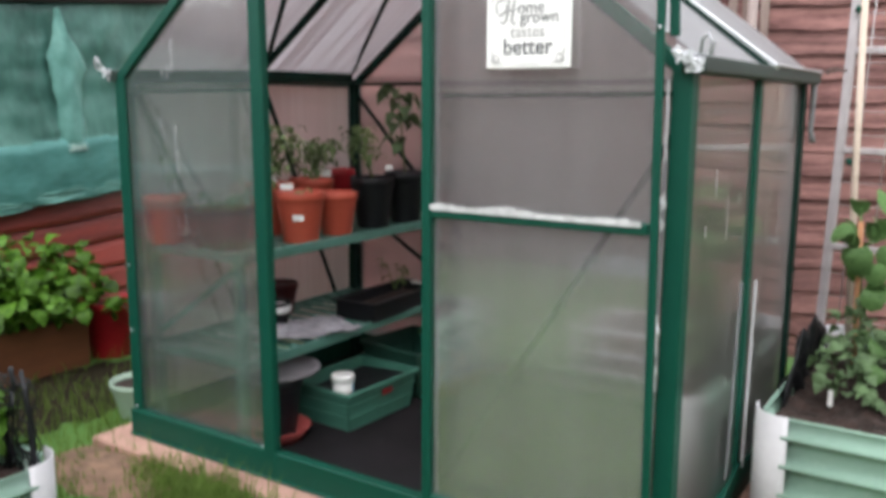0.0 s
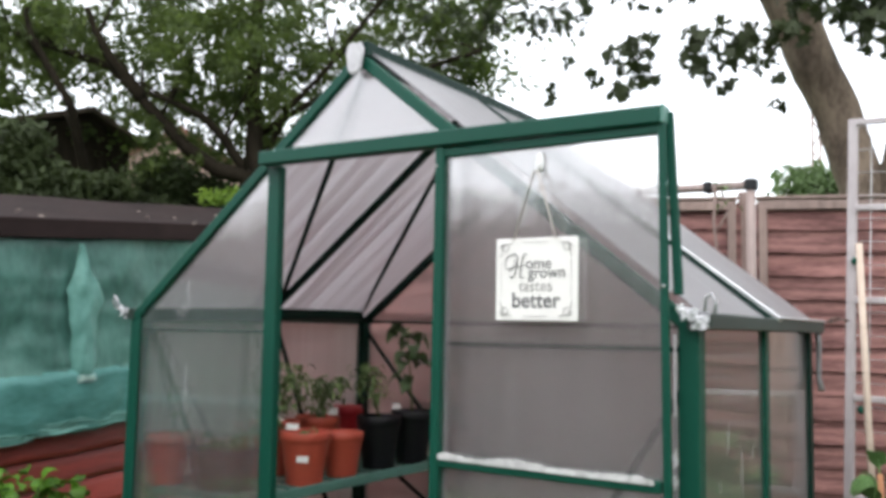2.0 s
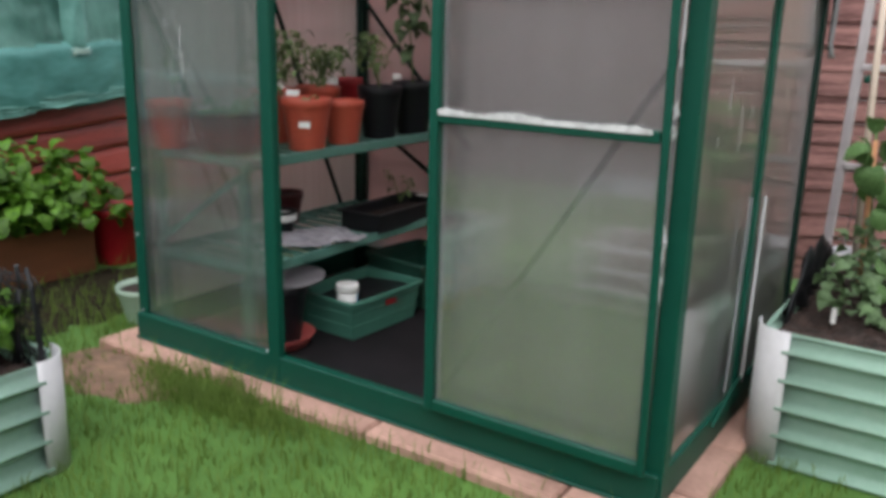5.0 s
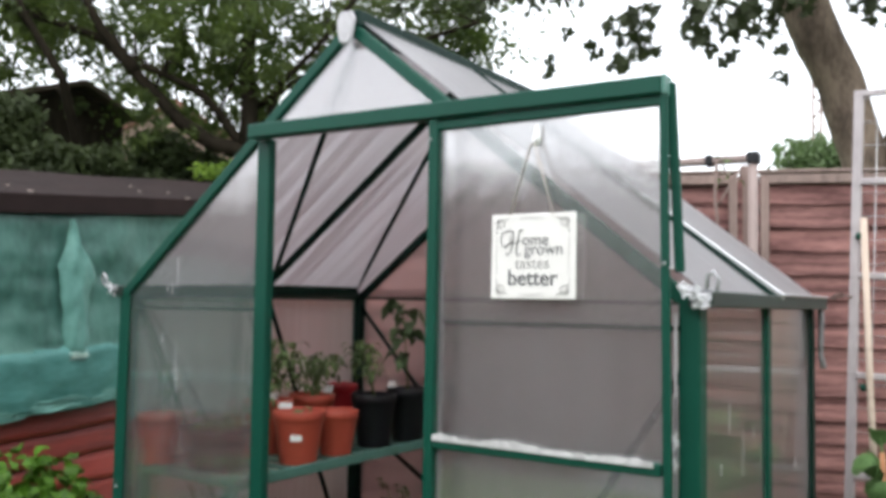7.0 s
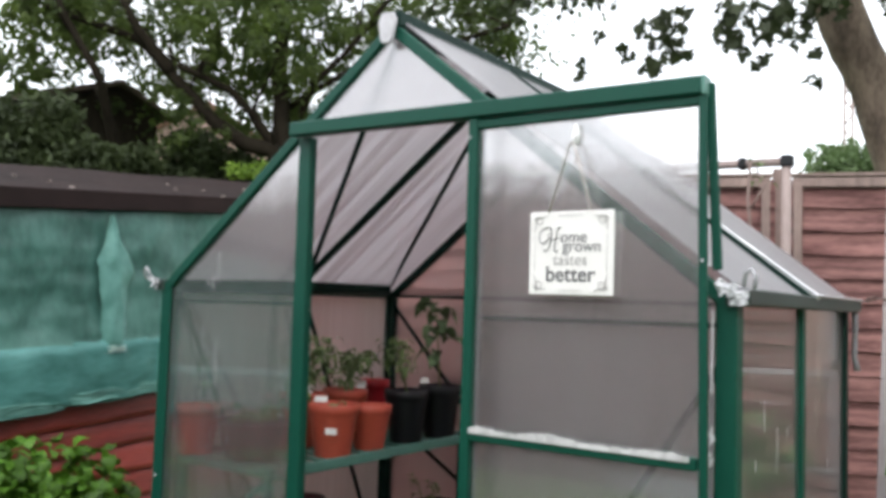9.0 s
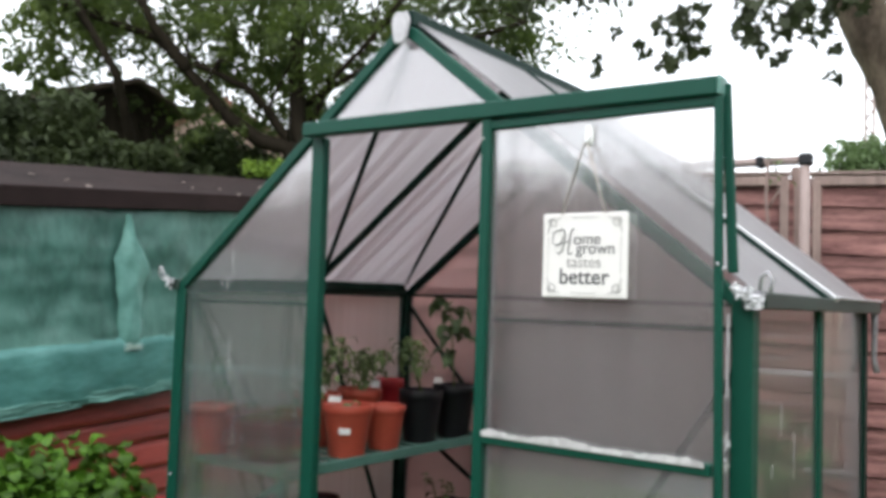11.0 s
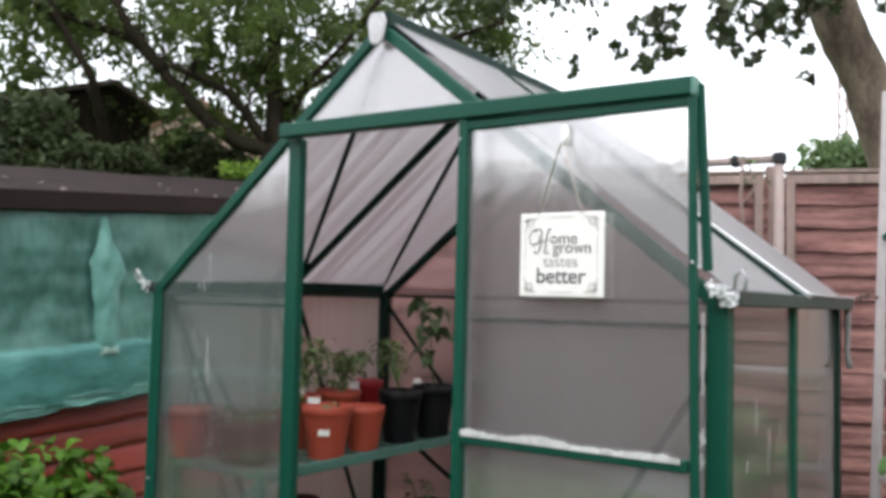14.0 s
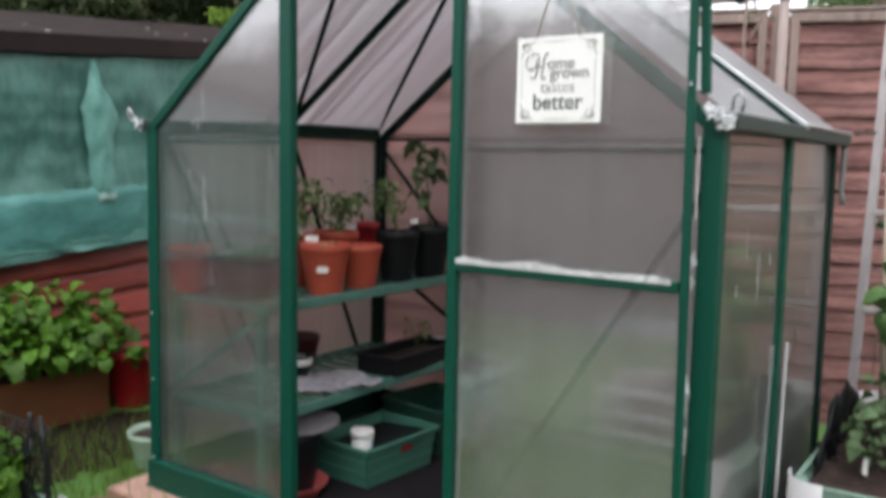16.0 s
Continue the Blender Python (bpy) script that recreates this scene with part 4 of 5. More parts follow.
for k in range(4):
    bm2 = bmesh.new()
    rows = []
    for i in range(139):
        y, e = 0.05 * i, 0.012 * noise.noise((i * 0.12, k * 4.3, 1)) + 0.006 * noise.noise((i * 0.5, k * 2.1, 6))
        puff = 0.006 * noise.noise((i * 0.2, k * 3.7, 9))
        rows.append([bm2.verts.new(p) for p in ((-0.004, y, e), (0.022 + puff, y, e + 0.003), (0.018 + puff, y, 0.03 + e), (0.012 + 0.6 * puff, y, 0.09), (0.008, y, 0.14), (-0.004, y, 0.14))])
    for p, q in zip(rows, rows[1:]):
        for j in range(5):
            bm2.faces.new((p[j], q[j], q[j + 1], p[j + 1])).smooth = j > 0
    bmesh.ops.recalc_face_normals(bm2, faces=bm2.faces[:])
    shed_boards.append(mesh_of("board", bm2, SHED_WOOD))
part("wall", simple(box, (-0.9, -0.95, 0.81), (1.78, 6.9, 1.62)), SHED_WOOD, shed)
for j in range(12):
    ob = new("board", shed_boards[j % 4])
    ob.parent = shed
    ob.matrix_basis = pose(-0.006, -4.4, 0.03 + j * 0.131, 0, random.uniform(-1, 1), 0)
bm = bmesh.new()
for s in (0, 1):
    rows = []
    for i in range(9):
        t = i / 8
        x = (0.1 - 1.05 * t) if s == 0 else (-1.9 + 0.95 * t)
        rows.append([bm.verts.new((x, -4.5 + 7.15 * j / 40, 1.645 + 0.22 * t + 0.008 * noise.noise((x * 3, j * 0.4, 0)))) for j in range(41)])
    for a, b in zip(rows, rows[1:]):
        for j in range(40):
            bm.faces.new((a[j], a[j + 1], b[j + 1], b[j]) if s == 0 else (b[j], b[j + 1], a[j + 1], a[j]))
thicken(bm, 0.025)
part("roof", bm, FELT, shed, "brown felt roof")
LITTER = material("pale_leaf_litter", (0.42, 0.36, 0.32), (0.25, 0.2, 0.17), 40, 0.9, 0, 0.2)
rl = random.Random(17)
for k in range(16):
    y, t = rl.uniform(-1.2, 1.9), rl.uniform(0.04, 0.5)
    bm = bmesh.new()
    size = rl.uniform(0.008, 0.02)
    slab(bm, [(size * math.cos(a) * rl.uniform(0.6, 1), size * math.sin(a) * rl.uniform(0.6, 1), 0.004 * rl.random()) for a in (radians(72 * j) for j in range(5))], (0, 0, 0.004))
    part("leaf_litter", bm, LITTER, shed).matrix_basis = pose(0.1 - 1.05 * t, y, 1.655 + 0.22 * t, 0, 12, rl.uniform(0, 360))
part("fascia", simple(box, (0.09, -0.92, 1.618), (0.018, 7.15, 0.09)), FELT, shed)

bm = bmesh.new()
NY, NZ = 240, 80
grid = []
for i in range(NZ + 1):
    row = []
    for j in range(NY + 1):
        t, y = i / NZ, -3.6 + 5.9 * j / NY
        hem = 0.675 + 0.02 * noise.noise((y * 2.2, 0, 0)) + 0.008 * noise.noise((y * 9, 3, 0)) + 0.05 * (0.7 - y) * 0.5 * (1 if y < 0.7 else 0)
        z = hem + (1.578 - hem) * t
        bulge = 0.05 + 0.03 * noise.noise((y * 1.3, z * 1.4, 1)) + 0.022 * noise.noise((y * 4, z * 3.2, 7)) + 0.025 * max(0, 0.22 - abs(z - 0.92)) / 0.22
        step = max(0.0, min(1.0, (0.965 + 0.012 * noise.noise((y * 3, 0, 5)) - z) / 0.035))
        bulge += 0.013 * step * step * (3 - 2 * step)
        bulge += 0.011 * noise.noise((y * 11, z * 8, 9)) + 0.004 * noise.noise((y * 2, z * 16, 4))
        row.append(bm.verts.new((SX + 0.01 + bulge, y, z)))
    grid.append(row)
for a, b in zip(grid, grid[1:]):
    for j in range(NY):
        bm.faces.new((a[j], a[j + 1], b[j + 1], b[j])).smooth = True
low_bm = bm.copy()
cut = lambda f: f.calc_center_median().z > 0.955 + 0.014 * noise.noise((f.calc_center_median().y * 3, 0, 5)) + 0.006 * noise.noise((f.calc_center_median().y * 19, 0, 5))
bmesh.ops.delete(low_bm, geom=[f for f in low_bm.faces if cut(f)], context="FACES")
bmesh.ops.delete(bm, geom=[f for f in bm.faces if f.calc_center_median().z < 0.93], context="FACES")
for v in low_bm.verts:
    v.co.x += 0.007
for half in (bm, low_bm):
    thicken(half, 0.004)
tarp = thing("tarpaulin", (0, 0.09, -0.031), "creased teal tarpaulin hung over the shed wall", "tarpaulin")
tarp.rotation_euler.x = radians(4.6)
part("sheet", bm, TARP, tarp)
part("lower_sheet", low_bm, TARP_BLUE, tarp, "bluer lower sheet with a ragged upper edge")


def strip(y0, y1, z0, z1, out, seed, name, taper=1.0, mat=TARP_LIGHT):
    """A loose creased flap of the sheet."""
    bm = bmesh.new()
    rows = []
    for i in range(19):
        t = i / 18
        lft = np.interp(t, (0, 0.1, 0.35, 0.5, 0.68, 0.74, 0.85, 1), (-0.42, -0.44, -0.42, -0.46, -0.5, -0.36, -0.2, -0.1)) if taper else -0.5
        rgt = np.interp(t, (0, 0.12, 0.35, 0.48, 0.52, 0.62, 0.75, 0.9, 1), (0.42, 0.4, 0.46, 0.42, 0.72, 0.66, 0.4, 0.12, -0.02)) if taper else 0.5
        row = []
        for k in range(11):
            f = k / 10
            edge = 0.05 * noise.noise((t * 13, seed, f * 2)) if taper else 0.02 * noise.noise((f * 6, seed, t))
            row.append(bm.verts.new((SX + 0.075 + out * (0.35 + 0.65 * math.sin(math.pi * f)) + 0.016 * noise.noise((f * 6, t * 5, seed)) + 0.012 * noise.noise((f * 4, t * 19, seed)),
                                     (y0 + y1) / 2 + (lft + (rgt - lft) * f + edge) * (y1 - y0), z0 + (z1 - z0) * t + 0.012 * noise.noise((f * 5, seed, 2)))))
        rows.append(row)
    for a, b in zip(rows, rows[1:]):
        for k in range(10):
            bm.faces.new((a[k], a[k + 1], b[k + 1], b[k])).smooth = True
    thicken(bm, 0.004)
    return part(name, bm, mat, tarp, "pale worn flap of tarpaulin")


strip(0.585, 0.745, 0.915, 1.545, 0.045, 2.0, "flap", 0.62)
strip(0.6, 0.732, 0.902, 0.93, 0.06, 5.0, "flap_hem", 0.0, material("pale_worn_hem", (0.42, 0.56, 0.51), (0.28, 0.44, 0.39), 12, 0.5, 0, 0.2))
for y0, y1, z0 in ((-0.9, -0.1, 0.664), (-0.12, 0.42, 0.668), (0.36, 0.75, 0.678), (0.7, 1.15, 0.682)):
    strip(y0, y1, z0 - 0.004, z0 + 0.052, 0.016, y0 * 7, "worn_hem", 0.0)

# ---- pavers and base ----
edging = thing("edging_pavers", (0, 0, 0), "row of pink concrete pavers under the greenhouse", "paving", kind="structure")
for k in range(4):
    x = -0.1 + k * 0.58 + 0.14
    ob = part("paver", simple(box, (0, 0, 0), (0.572, 0.21, 0.055), w=0.008), PAVER, edging)
    ob.matrix_basis = pose(x + 0.15, 0.005 + random.uniform(-0.006, 0.006), 0.004, random.uniform(-1, 1), 0, random.uniform(-1, 1))
for k in range(5):
    for x in (-0.0, W + 0.01):
        ob = part("paver", simple(box, (0, 0, 0), (0.14, 0.28, 0.05), w=0.006), PAVER, edging)
        ob.matrix_basis = pose(x, 0.26 + k * 0.29, 0.004, 0, random.uniform(-1, 1), random.uniform(-1, 1))


WOODT = material("brown_trough", (0.2, 0.07, 0.024), (0.085, 0.03, 0.012), 4, 0.75, 0, 0.25, 40, (5, 0.7, 5), 0.8)


def corrugated_bed(x0, x1, y0, y1, h, label, steel=BED_METAL):
    """A raised bed of ridged steel panels with rounded pale corners."""
    bed = thing("raised_bed", ((x0 + x1) / 2, (y0 + y1) / 2, 0), label, "raised bed", "corrugated raised beds")
    a, b, r = (x1 - x0) / 2, (y1 - y0) / 2, 0.06

    def panel(u0, u1, place):
        bm = bmesh.new()
        n, rows = 84, []
        for i in range(n + 1):
            z = h * i / n
            off = (h - 0.043 - z + 0.0385) % 0.077 - 0.0385
            d = 0.023 * math.exp(-(off / 0.0125) ** 2)
            rows.append([bm.verts.new(place(u, d, z)) for u in (u0, (u0 + u1) / 2, u1)])
        for p, q in zip(rows, rows[1:]):
            for k in range(2):
                bm.faces.new((p[k], p[k + 1], q[k + 1], q[k])).smooth = True
        thicken(bm, 0.002)
        part("panel", bm, steel, bed)

    for s in (-1, 1):
        panel(-a + r, a - r, lambda u, d, z: (u, s * (b + d), z))
        panel(-b + r, b - r, lambda u, d, z: (s * (a + d), u, z))
        bm = bmesh.new()
        tube(bm, [(-a + r, s * b, h), (a - r, s * b, h)], 0.006, 8)
        part("rim", bm, steel, bed)
        for t in (-1, 1):
            bm = bmesh.new()
            rows = [[bm.verts.new((t * (a - r + (r + 0.02) * math.cos(g)), s * (b - r + (r + 0.02) * math.sin(g)), z)) for g in (radians(-12 + 114 * k / 12) for k in range(13))] for z in (0.0, h * 0.5, h + 0.012)]
            for p, q in zip(rows, rows[1:]):
                for k in range(12):
                    bm.faces.new((p[k], p[k + 1], q[k + 1], q[k])).smooth = True
            thicken(bm, 0.003)
            part("corner", bm, WHITE_METAL, bed, "pale rounded corner")
    bm = bmesh.new()
    bmesh.ops.create_grid(bm, x_segments=70, y_segments=70, size=0.5, matrix=pose(0, 0, h - 0.05) @ Matrix.Diagonal((2 * a - 0.02, 2 * b - 0.02, 1, 1)))
    for v in bm.verts:
        v.co.z += 0.03 * noise.noise(v.co * 7) + 0.016 * noise.noise(v.co * 25) + 0.012 * noise.noise(v.co * 60)
    part("soil", bm, SOIL, bed, "dark crumbly soil")
    return bed


corrugated_bed(1.935, 3.0, 0.45, 1.5, 0.362, "sage-green corrugated steel raised bed with pale corners beside the greenhouse")
corrugated_bed(-0.75, 0.545, -1.5, -0.63, 0.29, "sage-green corrugated steel raised bed with netting on the lawn")

low_bed = corrugated_bed(0.93, 1.85, -2.0, -1.7, 0.2, "low brown raised bed with pale rails on the open lawn", WOODT)
for z, tall in ((0.195, 0.03), (0.095, 0.022), (0.012, 0.018)):
    for y in (-0.178, 0.178):
        frame_bar("rail", (-0.46, y, z), (0.46, y, z), 0.014, tall, mat=WHITE_PLASTIC, parent=low_bed, label="pale steel rail")

# black liner sheet between the bed and the greenhouse
bm = bmesh.new()
rows = []
for i in range(29):
    y = 0.66 + 0.64 * i / 28
    lift = 0.34 + 0.13 * min(1, i / 9) - 0.12 * max(0, (i - 18) / 10) + 0.02 * noise.noise((y * 7, 0, 2))
    rows.append([bm.verts.new((1.9 + 0.055 * (k / 12) + 0.075 * noise.noise((y * 17, k * 0.8, 4)) * math.sin(math.pi * min(1, k / 9 * 0.75)), y, 0.03 + lift * k / 12 + 0.03 * noise.noise((y * 19, k * 0.9, 8)))) for k in range(13)])
for p, q in zip(rows, rows[1:]):
    for k in range(12):
        bm.faces.new((p[k], p[k + 1], q[k + 1], q[k])).smooth = True
thicken(bm, 0.003)
one("liner_sheet", bm, BLACK_PLASTIC, "crumpled black plastic liner beside the raised bed", "plastic sheet")

# trellis, stake and cane
TRELLIS = material("pale_weathered_timber", (0.50, 0.46, 0.47), (0.32, 0.285, 0.29), 6, 0.75, 0, 0.2, 40, (4, 4, 0.5))
PINE = material("new_pine", (0.62, 0.51, 0.42), (0.5, 0.4, 0.32), 8, 0.7, 0, 0.15, 40, (6, 6, 0.5))
BAMBOO = material("bamboo", (0.55, 0.26, 0.13), (0.42, 0.19, 0.09), 10, 0.6, 0, 0.1, 40, (4, 4, 0.8))
trellis = thing("trellis", (1.905, 1.44, 0.31), "pale weathered ladder trellis with wire mesh behind the raised bed", "trellis")
trellis.rotation_euler.y = radians(1.8)
for x in (0.0, 0.62):
    frame_bar("upright", (x, 0, 0), (x, 0, 1.645), 0.03, 0.024, (0, 1, 0), TRELLIS, trellis)
for z in (0.04, 0.36, 0.69, 1.02, 1.335, 1.632):
    frame_bar("rung", (0.012, -0.014, z), (0.61, -0.014, z), 0.014, 0.022, (0, 0, 1), TRELLIS, trellis)
for k in range(7):
    bm = bmesh.new()
    tube(bm, [(0.08 * (k + 0.7), 0.012, 0.03), (0.08 * (k + 0.7), 0.012, 1.64)], 0.0018, 5)
    part("wire", bm, BARE_ALUMINIUM, trellis)
for k in range(20):
    bm = bmesh.new()
    tube(bm, [(0.015, 0.014, 0.1 + 0.08 * k), (0.6, 0.014, 0.1 + 0.08 * k)], 0.0015, 5)
    part("wire", bm, BARE_ALUMINIUM, trellis)
bm = bmesh.new()
tube(bm, [(2.008, 1.41, 0.3), (1.985, 1.41, 0.9), (1.968, 1.415, 1.52)], 0.011, 8)
stake = one("stake", bm, PINE, "pale pine stake tied to the trellis", "stake")
bm = bmesh.new()
tube(bm, [(2.06, 1.17, 0.3), (2.052, 1.17, 0.55), (2.045, 1.17, 0.79)], 0.008, 8)
one("bamboo_cane", bm, BAMBOO, "orange-brown bamboo cane in the raised bed", "cane")
for z in (0.96, 1.46):
    bm = bmesh.new()
    bmesh.ops.create_uvsphere(bm, u_segments=8, v_segments=6, radius=0.014, matrix=Matrix.Translation((1.962 - 0.016 * (z - 1), 1.42, z)))
    one("garden_tie", bm, GREEN_FRAME, "green wire tie round the stake", "tie", "garden ties")


def foliage(name, at, label, category, kind, n, sampler, size, seed, group="", pitch=(-50, 30), wide=1.0, stems=()):
    rng = random.Random(seed)
    plant = thing(name, at, label, category, group)
    for pts, r in stems:
        bm = bmesh.new()
        tube(bm, pts, r, 6)
        part("stem", bm, LEAF_BEAN, plant)
    for _ in range(n):
        put_leaf(kind, plant, sampler(rng), rng.uniform(*size), rng.uniform(0, 360), rng.uniform(*pitch), rng.uniform(-35, 35), wide)
    return plant


def mound(rx, ry, h):
    def pick(rng):
        a, r = rng.uniform(0, 6.283), math.sqrt(rng.random())
        x, y = rx * r * math.cos(a), ry * r * math.sin(a)
        return (x, y, h * (1 - r * r * 0.75) * rng.uniform(0.35, 1.0))
    return pick


foliage("bean_plant", (2.06, 1.18, 0.33), "climbing bean with large green leaves on a cane", "plant", "bean", 15, lambda g: (g.uniform(-0.08, 0.06), g.uniform(-0.1, 0.08), g.uniform(0.3, 0.54)), (0.06, 0.1), 31, "bed plants", (-10, 70), 1.25, [([(0.02, 0, 0), (0.0, 0, 0.25), (-0.02, 0, 0.5)], 0.004)])
foliage("bean_plant", (2.2, 1.11, 0.33), "bushy bean plant with broad green leaves", "plant", "bean", 46, mound(0.14, 0.25, 0.42), (0.04, 0.085), 32, "bed plants", (-20, 60), 1.3, [([(0, 0, 0), (0.02, 0, 0.2), (0, 0.02, 0.42)], 0.004)])
foliage("leafy_crop", (2.08, 1.01, 0.32), "low pale green leafy crop in dark soil", "plant", "pale", 105, mound(0.1, 0.3, 0.25), (0.028, 0.055), 33, "bed plants", (-40, 40), 1.2)
foliage("leafy_crop", (2.2, 0.92, 0.32), "low pale green leafy crop in dark soil", "plant", "pale", 80, mound(0.13, 0.2, 0.2), (0.028, 0.055), 34, "bed plants", (-40, 40), 1.2)
foliage("leafy_crop", (2.45, 0.91, 0.32), "low green leafy crop in dark soil", "plant", "bean", 90, mound(0.2, 0.3, 0.22), (0.02, 0.042), 35, "bed plants", (-40, 40), 1.2)
foliage("bean_plant", (2.35, 1.36, 0.33), "climbing bean on the trellis", "plant", "bean", 40, lambda g: (g.uniform(-0.2, 0.2), g.uniform(-0.04, 0.08), g.uniform(0.1, 0.9)), (0.06, 0.12), 36, "bed plants", (-10, 70), 1.3)
tagm = simple(box, (2.06, 0.74, 0.345), (0.013, 0.004, 0.045), w=0)
one("plant_label", tagm, TAG, "small white plant label stuck in the soil", "plant label")

# strawberry trough, red pot and pale bucket by the shed
trough = thing("planter_trough", (-1.08, -0.56, 0), "long brown wooden trough against the shed", "planter")
for (c, s) in (((0.18, 0, 0.11), (0.02, 2.0, 0.22)), ((-0.18, 0, 0.11), (0.02, 2.0, 0.22)), ((0, 0.99, 0.11), (0.34, 0.02, 0.22)), ((0, -0.99, 0.11), (0.34, 0.02, 0.22)), ((0, 0, 0.015), (0.34, 1.96, 0.03))):
    part("board", simple(box, c, s, w=0.004), WOODT, trough)
bm = bmesh.new()
box(bm, (0, 0, 0.11), (0.33, 1.95, 0.16))
part("compost", bm, SOIL, trough)
for k, y in enumerate((0.22, 0.0, -0.3, -0.7)):
    foliage("strawberry_plant", (-1.06, y, 0.2), "bushy bright green strawberry plant in the trough", "plant", "straw", 230, mound(0.28, 0.27, 0.41), (0.05, 0.09), 50 + k, "strawberry plants", (-35, 50), 1.1)
foliage("strawberry_plant", (-1.0, 0.42, 0.16), "bright green strawberry plant over a red pot", "plant", "straw", 160, mound(0.24, 0.22, 0.41), (0.05, 0.09), 58, "strawberry plants", (-35, 50), 1.1)
flower_pot((-0.96, 0.60, 0), 0.13, 0.26, RED_PLASTIC, "dark red plastic pot beside the trough", group="garden pots")
BUCKET = material("pale_green_bucket", (0.36, 0.47, 0.38), (0.28, 0.38, 0.3), 9, 0.5, 0, 0.05)
flower_pot((-0.2, 0.175, 0.0), 0.108, 0.135, BUCKET, "pale green plastic bucket behind the greenhouse corner", group="garden pots", name="bucket")

# netting and plants in the lawn bed
net = thing("netting_frame", (0.0, -0.66, 0.24), "black garden netting bunched on thin posts", "netting")
rn = random.Random(61)
for k, (x, w) in enumerate(((0.505, 0.011), (0.485, 0.007), (0.44, 0.006), (0.40, 0.01), (0.385, 0.006), (0.3, 0.005), (0.18, 0.006), (0.05, 0.005), (-0.1, 0.006), (-0.3, 0.006), (-0.5, 0.006))):
    bm = bmesh.new()
    top_z = 0.27 - 0.03 * (k % 3)
    tube(bm, [(x + rn.uniform(-0.01, 0.01) * j, rn.uniform(-0.012, 0.012), top_z * j / 5) for j in range(6)], [w * rn.uniform(0.4, 0.8) for j in range(6)], 6)
    part("post", bm, BLACK_PLASTIC, net)
for k in range(15):
    z0 = 0.02 + 0.016 * k
    bm = bmesh.new()
    tube(bm, [(0.51 - 0.04 * j, 0.006 + rn.uniform(-0.012, 0.012), z0 + 0.02 * noise.noise((j * 0.5, k * 0.3, 2)) + rn.uniform(-0.006, 0.006)) for j in range(26)], 0.0018, 4)
    part("strand", bm, BLACK_PLASTIC, net)
for k in range(22):
    x = 0.51 - 0.02 * k if k < 8 else 0.36 - 0.06 * (k - 8)
    bm = bmesh.new()
    tube(bm, [(x + rn.uniform(-0.012, 0.012), 0.004 + rn.uniform(-0.014, 0.014), 0.25 * j / 6) for j in range(7)], 0.0019, 4)
    part("strand", bm, BLACK_PLASTIC, net)
foliage("leafy_crop", (0.29, -0.70, 0.26), "bright green leafy crop behind black netting", "plant", "straw", 100, mound(0.16, 0.07, 0.25), (0.04, 0.075), 66, "bed plants", (-50, 30), 1.2)
flowers = thing("flowering_plant", (0.2, -0.72, 0.26), "small white-flowered plant behind black netting", "plant")
bm = bmesh.new()
tube(bm, [(0, 0, 0), (0.01, 0.01, 0.12), (0, 0.02, 0.22)], 0.004, 6)
part("stem", bm, LEAF_BEAN, flowers)
for k in range(7):
    c = Vector((rn.uniform(-0.12, 0.08), rn.uniform(-0.03, 0.03), rn.uniform(0.18, 0.26)))
    bm = bmesh.new()
    for j in range(5):
        a = radians(72 * j)
        vs = [bm.verts.new(c + Vector((u * math.cos(a) - v * math.sin(a), u * math.sin(a) + v * math.cos(a), 0.004 * u / 0.014))) for u, v in ((0.001, 0), (0.009, -0.007), (0.015, 0), (0.009, 0.007))]
        bm.faces.new(vs)
    part("flower", bm, WHITE_PLASTIC, flowers, "small white flower")
foliage("leafy_crop", (-0.02, -0.86, 0.24), "green leafy crop with small white flowers behind netting", "plant", "straw", 110, mound(0.36, 0.2, 0.3), (0.04, 0.08), 62, "bed plants", (-50, 30), 1.2)
foliage("leafy_crop", (0.3, -1.0, 0.24), "green leafy crop behind netting", "plant", "straw", 60, mound(0.16, 0.3, 0.2), (0.04, 0.07), 63, "bed plants", (-50, 30), 1.2)
foliage("leafy_crop", (-0.5, -1.0, 0.24), "green leafy crop behind netting", "plant", "straw", 60, mound(0.2, 0.4, 0.3), (0.05, 0.08), 64, "bed plants", (-50, 30), 1.2)

